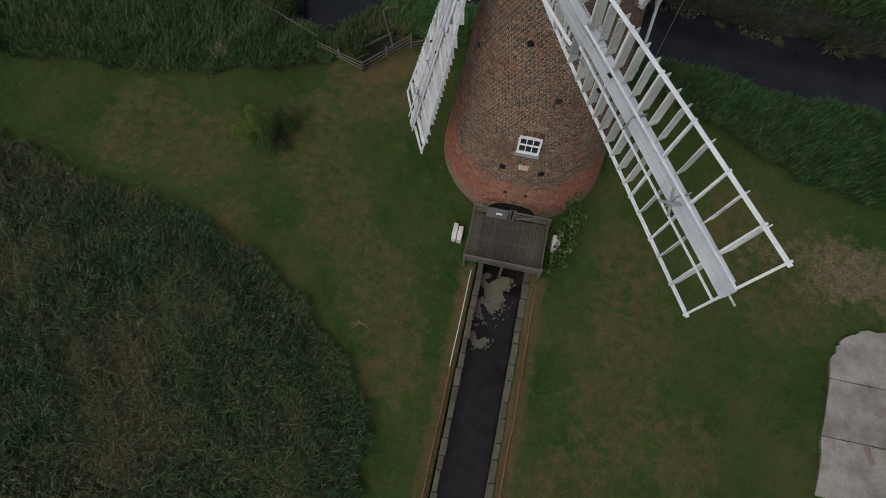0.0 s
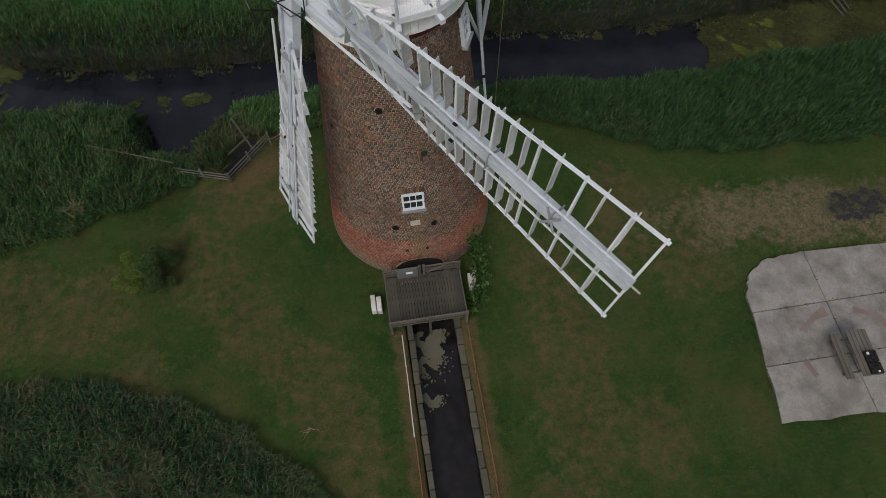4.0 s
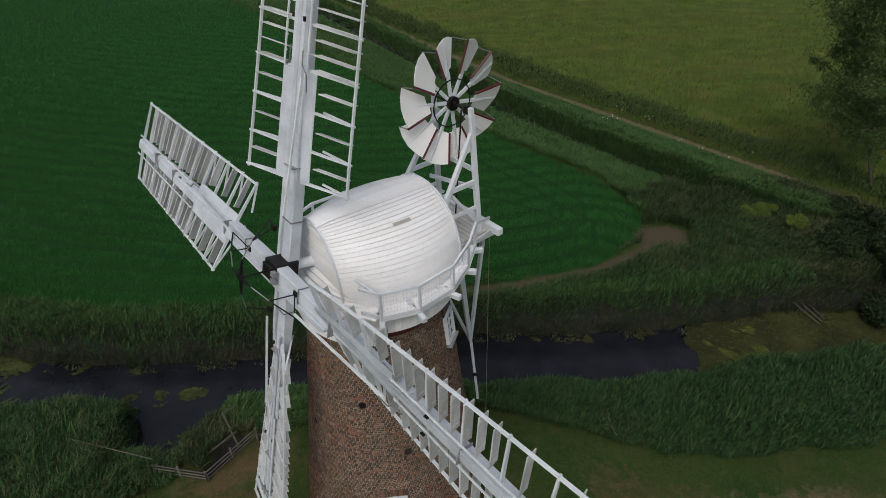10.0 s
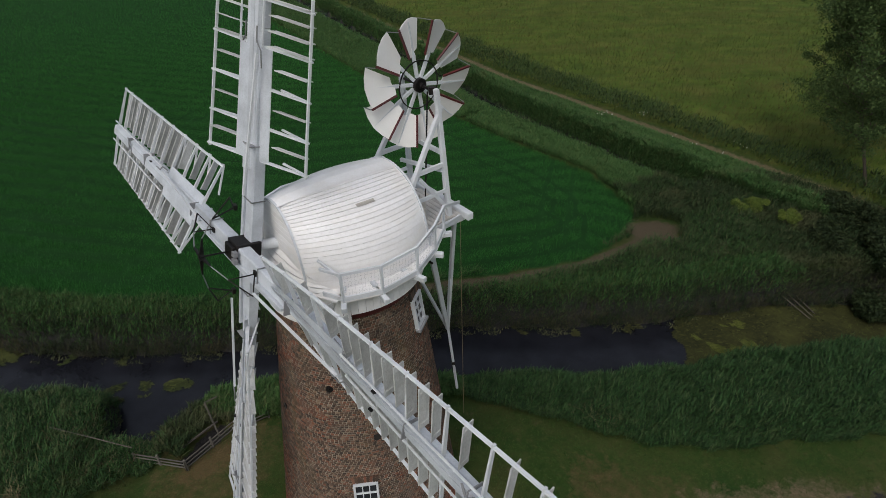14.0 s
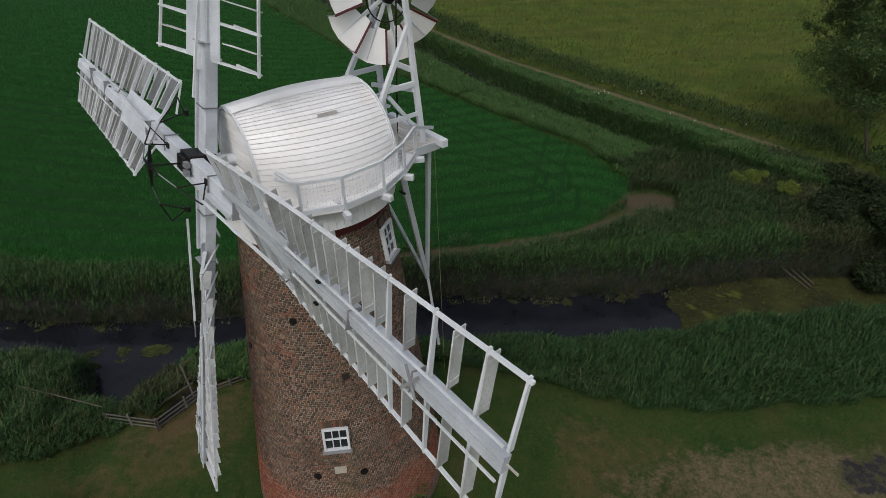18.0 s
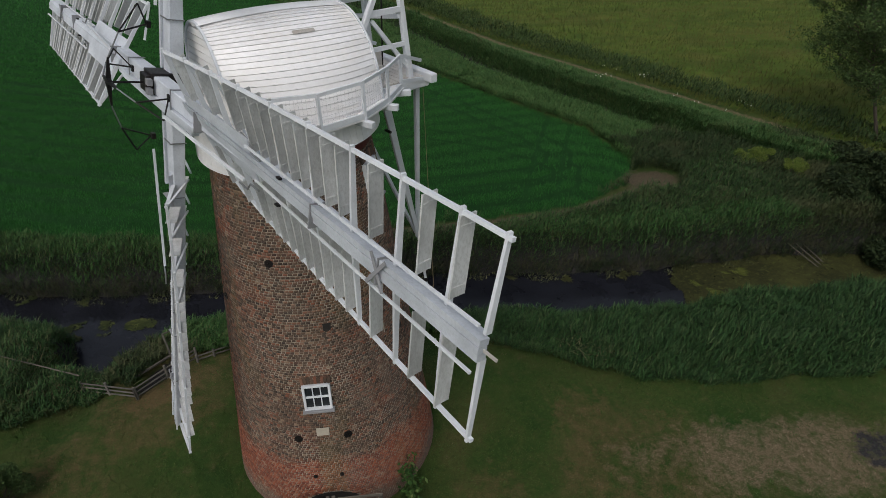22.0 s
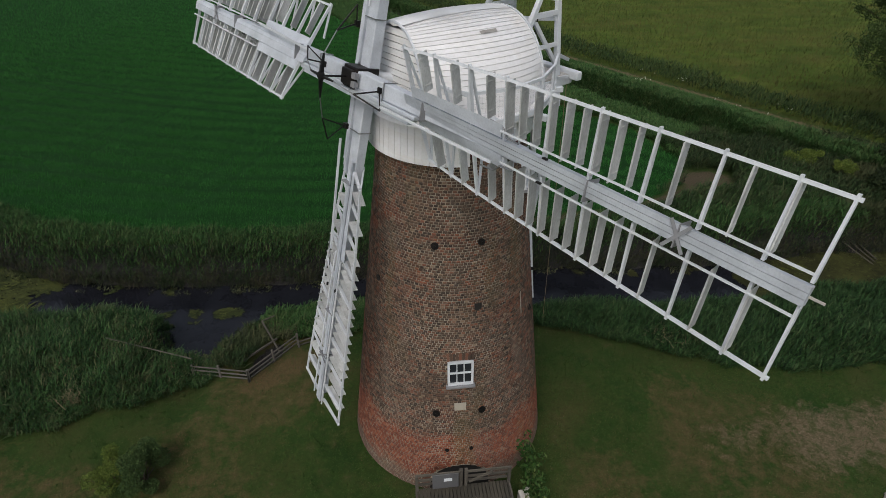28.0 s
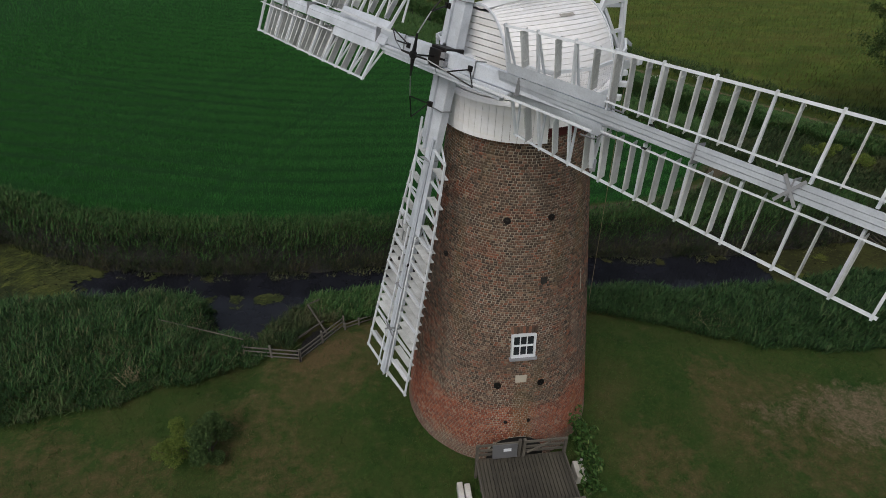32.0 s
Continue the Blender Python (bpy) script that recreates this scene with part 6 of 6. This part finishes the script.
beam(bm, (DX0 + 0.03, DY0, DZ - 0.02), (DX0 + 0.03, DY1, DZ - 0.02), 0.04, 0.12)
part("side_board", bm, "oldwood", deck)
bm = bmesh.new()
beam(bm, (DX1 - 0.03, DY0, DZ - 0.02), (DX1 - 0.03, DY1, DZ - 0.02), 0.04, 0.12)
part("side_board", bm, "oldwood", deck)
sign = thing("notice_board", "plain grey notice board with a white label on the rail", "sign")
bm = bmesh.new()
block(bm, (-0.52, DY1 - 0.09, DZ + 0.42), (0.78, 0.035, 0.55), pose(0, 0, 0, -8, 0, 0))
part("panel", bm, "slate", sign, bevel=0.008)
bm = bmesh.new()
block(bm, (-0.45, DY1 - 0.115, DZ + 0.50), (0.24, 0.02, 0.10), pose(0, 0, 0, -8, 0, 0))
part("label_plate", bm, "white", sign)
for x0, n, yc in ((-1.62, 2, -4.35), (1.72, 2, -3.95)):
    for k in range(n):
        t = thing("cut_timber", "peeling white-painted timber baulk beside the deck", "timber", "white baulks")
        s = -1 if x0 < 0 else 1
        bm = bmesh.new()
        block(bm, (x0 + s * (0.11 + 0.215 * k), yc + 0.07 * k, 0.23 - 0.05 * k), (0.18, 0.58 + 0.08 * k, 0.42))
        part("baulk", bm, "peeling", t, bevel=0.02)

# ivy beside the deck
r = random.Random(7)
pts, rad = [], []
for k in range(46):
    f = k / 45
    pts.append((1.75 + 0.55 * math.sin(f * 3) + r.uniform(-0.25, 0.3) + (0.5 * (f - 0.6) if f > 0.6 else 0), -5.1 + 3.1 * f + r.uniform(-0.15, 0.15), 0.35 + r.uniform(0, 0.5) + 0.3 * f))
    rad.append(r.uniform(0.10, 0.26))
ivy = thing("ivy", "leafy green climber at the foot of the tower", "plant")
bm = bmesh.new()
for k in range(0, 44, 4):
    limb(bm, (pts[k][0], pts[k][1], 0.1), pts[k], 0.012, 0.005, 0.05, k)
part("stems", bm, "bark", ivy)
leaf_cloud("leaves", pts, rad, 1000, 0.085, IVY, ivy, 3)

# ---- concrete yard ----
yard = tagged(thing("concrete_yard", "worn cracked concrete slabs in the grass", "pavement"), kind="structure")
XJ, YJ = (10.9, 15.15, 18.3, 21.5), (-4.6, -6.80, -8.85, -11.3)


def clipped(poly, x0, x1, y0, y1):
    for ax, lim, sgn in ((0, x0, 1), (0, x1, -1), (1, y0, 1), (1, y1, -1)):
        res = []
        for p, q in zip(poly, poly[1:] + poly[:1]):
            a, b = sgn * (p[ax] - lim), sgn * (q[ax] - lim)
            if a >= 0:
                res.append(p)
            if (a >= 0) != (b >= 0):
                f = a / (a - b)
                res.append((p[0] + (q[0] - p[0]) * f, p[1] + (q[1] - p[1]) * f))
        poly = res
        if not poly:
            break
    return poly


rim = []
for p, q in zip(SLAB, SLAB[1:] + SLAB[:1]):
    for k in range(7):
        f = k / 7
        rim.append((p[0] + (q[0] - p[0]) * f + random.uniform(-0.05, 0.05), p[1] + (q[1] - p[1]) * f + random.uniform(-0.05, 0.05)))
for a, b in zip(XJ, XJ[1:]):
    for c, d in zip(YJ, YJ[1:]):
        poly = clipped(rim, a + 0.012, b - 0.012, d + 0.012, c - 0.012)
        if len(poly) > 2:
            bm = bmesh.new()
            lift = random.uniform(-0.008, 0.008)
            f = bm.faces.new([bm.verts.new((x, y, 0.02 + lift)) for x, y in poly])
            ex = bmesh.ops.extrude_face_region(bm, geom=[f])
            bmesh.ops.translate(bm, verts=[v for v in ex["geom"] if isinstance(v, bmesh.types.BMVert)], vec=(0, 0, -0.14))
            bmesh.ops.recalc_face_normals(bm, faces=bm.faces)
            part("slab", bm, "concrete", yard)
# reddish ring stain laid as a thin wash of brick dust
MAT["dust"] = weathered("brick_dust", (0.155, 0.105, 0.088), (0.20, 0.175, 0.155), 0.95, 3, 0.7)
bm = bmesh.new()
for a0, a1 in ((-0.5, 1.2), (1.75, 2.5), (3.2, 3.6)):
    m = int((a1 - a0) / 0.08)
    for k in range(m):
        p, q = a0 + (a1 - a0) * k / m, a0 + (a1 - a0) * (k + 1) / m
        w0, w1 = (0.16 + 0.07 * math.sin(5 * p)), (0.16 + 0.07 * math.sin(5 * q))
        c = (15.3, -8.75)
        quad = [(c[0] + (1.9 - w0) * math.cos(p), c[1] + (1.6 - w0) * math.sin(p)), (c[0] + (1.9 + w0) * math.cos(p), c[1] + (1.6 + w0) * math.sin(p)), (c[0] + (1.9 + w1) * math.cos(q), c[1] + (1.6 + w1) * math.sin(q)), (c[0] + (1.9 - w1) * math.cos(q), c[1] + (1.6 - w1) * math.sin(q))]
        bm.faces.new([bm.verts.new((x, y, 0.034)) for x, y in quad])
part("dust_stain", bm, "dust", yard, "faint reddish ring stain on the concrete")
# weeds in the joints
r = np.random.default_rng(9)
wx = np.concatenate([np.full(260, 15.15), r.uniform(12.4, 21, 300), r.uniform(12.4, 21, 300)]) + r.normal(0, 0.03, 860)
wy = np.concatenate([r.uniform(-10.9, -4.8, 260), np.full(300, -6.80), np.full(300, -8.85)]) + r.normal(0, 0.03, 860)
k = (wobble(wx, wy, 5.0) > 0.05) & inside(wx, wy, SLAB)
blades("joint_weeds", wx[k], wy[k], r, 0.05, 0.06, 1.4, GRASS, "moss and weeds in the slab joints", two=False, base=np.full(k.sum(), 0.02))

table = thing("picnic_table", "grey weathered plank picnic table on the concrete", "table", at=pose(15.08, -9.0, 0.03, 0, 0, -3))
for k in range(5):
    bm = bmesh.new()
    block(bm, (-0.30 + 0.15 * k, 0, 0.74), (0.135, 1.65, 0.035))
    part("top_plank", bm, "oldwood", table, bevel=0.004)
for k in range(2):
    bm = bmesh.new()
    block(bm, (-0.55 - 0.15 * k, 0, 0.45), (0.135, 1.65, 0.035))
    part("seat_plank", bm, "oldwood", table, bevel=0.004)
for s in (-1, 1):
    bm = bmesh.new()
    block(bm, (-0.2, s * 0.6, 0.40), (1.1, 0.05, 0.09))
    part("seat_bearer", bm, "oldwood", table)
    for sx in (-1, 1):
        bm = bmesh.new()
        beam(bm, (sx * 0.42 - 0.1, s * 0.6, 0.0), (sx * 0.22, s * 0.6, 0.72), 0.05, 0.09)
        part("leg", bm, "oldwood", table)
bag = thing("equipment_case", "two open black equipment cases on the picnic table", "case", "black cases", at=pose(15.18, -9.4, 0.795, 0, 0, -3))
for k in range(2):
    bm = bmesh.new()
    block(bm, (0.0, -0.21 + 0.42 * k, 0.05), (0.44, 0.38, 0.10))
    part("tray", bm, "iron", bag, "black padded tray", bevel=0.015)
    for j in range(6):
        bm = bmesh.new()
        block(bm, (random.uniform(-0.15, 0.15), -0.21 + 0.42 * k + random.uniform(-0.13, 0.13), 0.12), (random.uniform(0.04, 0.12), random.uniform(0.04, 0.1), 0.05))
        part("gear", bm, "white" if j == 0 else "dark", bag, bevel=0.006)

# dead stems lying in the reeds and on the lawn
for cx, cy, cr, cn in ((-13.4, 1.6, 0.2, 90), (-11.4, 2.9, 0.5, 120), (-10.6, 3.4, 0.5, 110), (9.4, 2.75, 0.3, 60), (10.2, 2.2, 0.4, 60), (-12.4, 4.4, 0.6, 110), (-14.6, 3.4, 0.8, 120)):
    r = np.random.default_rng(int(abs(cx * 10)))
    dx_, dy_ = r.normal(cx, cr, cn), r.normal(cy, cr * 0.7, cn)
    blades("dead_stems", dx_, dy_, r, 0.42, 0.024, 1.6, "straw", "tangle of dead straw-coloured stems", two=False, base=ground_z(dx_, dy_) + 0.45)

# ---- fences and posts ----


def fence(points, label, rails=3, height=0.95, extra=0.0):
    t = thing("timber_fence", label, "fence", "river fences")
    for (x0, y0), (x1, y1) in zip(points, points[1:]):
        n = max(2, int(math.hypot(x1 - x0, y1 - y0) / 1.4))
        for k in range(n + 1):
            x, y = x0 + (x1 - x0) * k / n, y0 + (y1 - y0) * k / n
            g = max(float(ground_z(x, y)), -0.5)
            bm = bmesh.new()
            beam(bm, (x, y, g - 0.4), (x + random.uniform(-0.03, 0.03), y, g + height + 0.04), 0.075, 0.075, (0, 1, 0))
            part("post", bm, "railwood", t, bevel=0.008)
        g0, g1 = max(float(ground_z(x0, y0)), -0.5), max(float(ground_z(x1, y1)), -0.5)
        for j in range(rails):
            z = height * (j + 1) / rails - 0.05
            bm = bmesh.new()
            beam(bm, (x0, y0, g0 + z), (x1, y1, g1 + z + random.uniform(-0.03, 0.03)), 0.028, 0.048)
            part("rail", bm, "railwood", t)
    return t


fence([(-9.7, 3.25), (-7.33, 2.22), (-5.7, 4.2)], "grey three-rail timber fence with a bend by the sluice", 3, 0.60)
fence([(-5.65, 4.0), (-4.5, 4.6)], "broken low rails beside the sluice fence", 2, 0.35)
sluice = thing("sluice_beam", "weathered beam lying across the dark sluice pit", "beam")
bm = bmesh.new()
beam(bm, (-7.95, 3.2, 0.0), (-6.55, 4.42, 0.1), 0.07, 0.07)
part("beam", bm, "oldwood", sluice)
pole = thing("fallen_pole", "long pale pole lying in the reeds", "pole")
bm = bmesh.new()
rod(bm, (-9.6, 3.25, 0.45), (-13.1, 4.5, 0.75), 0.024, 8, 0.018)
part("pole", bm, "oldwood", pole)
pole = thing("leaning_post", "thin leaning grey post by the inlet", "pole")
bm = bmesh.new()
beam(bm, (-6.38, 3.72, 0.02), (-7.25, 5.35, 0.30), 0.06, 0.06)
beam(bm, (-7.25, 5.35, 0.30), (-6.75, 5.6, 0.34), 0.045, 0.045)
part("post", bm, "oldwood", pole)
posts = thing("mooring_posts", "three long grey poles leaning on the river bank", "post")
for k in range(3):
    bm = bmesh.new()
    beam(bm, (25.0 - 0.25 * k, 9.0 - 0.22 * k, -1.8), (24.0 - 0.28 * k, 10.75 - 0.25 * k, -0.95 - 0.1 * k), 0.05, 0.05, (0, 0, 1))
    part("post", bm, "oldwood", posts)
branch = thing("fallen_twigs", "dead twigs lying on the lawn", "branch")
bm = bmesh.new()
for k in range(5):
    limb(bm, (-4.6, -8.4, 0.03), (-4.6 + random.uniform(-0.5, 0.5), -8.4 + random.uniform(-0.4, 0.4), 0.1), 0.012, 0.004, 0.05, k)
part("twigs", bm, "straw", branch)

# ---- bricks of the tower ----
COURSE, HEAD = 0.0745, 0.114
JOINT_W = 0.018


big_v, big_q = [], []
parts_made = 0
unit = bmesh.new()
block(unit, (0, -0.03, 0), (HEAD - JOINT_W, 0.075, COURSE - JOINT_W * 0.85))
unit_me = bpy.data.meshes.new("brick")
unit.to_mesh(unit_me)
unit.free()
unit_me.materials.append(MAT["brick"])
rng = random.Random(77)
zc = BASE_Z - 0.25
course = 0
while zc < TOP_Z - 0.02:
    r = radius(zc)
    n = int(round(2 * math.pi * r / HEAD))
    off = 0.5 * (course % 2) + rng.uniform(-0.1, 0.1)
    for i in range(n):
        a = 360 * (i + off) / n
        a = (a + 180) % 360 - 180
        if in_opening(a, zc):
            continue
        out = rng.uniform(-0.006, 0.007)
        if abs(a + 90) < 11.0 and 5.62 < zc < 7.0 and parts_made < 300:
            o = new("brick", unit_me)
            o.parent = mill
            o.matrix_basis = on_wall(a, zc, out + 0.0)
            parts_made += 1
            continue
        ar = math.radians(a)
        ha = (HEAD - JOINT_W) / 2 / r
        h = (COURSE - JOINT_W * 0.85) / 2
        ro = r + out
        base = len(big_v)
        for aa, dz, d in ((-ha, -h, 0.0075), (ha, -h, 0.0075), (ha, h, 0.0075), (-ha, h, 0.0075), (-ha, -h, -0.04), (ha, -h, -0.04), (ha, h, -0.04), (-ha, h, -0.04)):
            rad_ = ro + d - BATTER * dz
            big_v.append((rad_ * math.cos(ar + aa), rad_ * math.sin(ar + aa), zc + dz))
        for q in ((0, 1, 2, 3), (0, 4, 5, 1), (1, 5, 6, 2), (2, 6, 7, 3), (3, 7, 4, 0)):
            big_q.append([base + k for k in q])
    zc += COURSE
    course += 1
o = tagged(new("brickwork", big_mesh("brickwork", big_v, big_q, None, "brick")), "header-bond courses of brown and red bricks", kind="stuff")
o.parent = mill

# set the mill down on its ground
for ob in list(scene.objects):
    if ob.parent is None and ob.name.split(".")[0] in ("windmill_tower", "mill_cap", "fantail", "sail", "windshaft"):
        ob.location.z += MILL_DZ
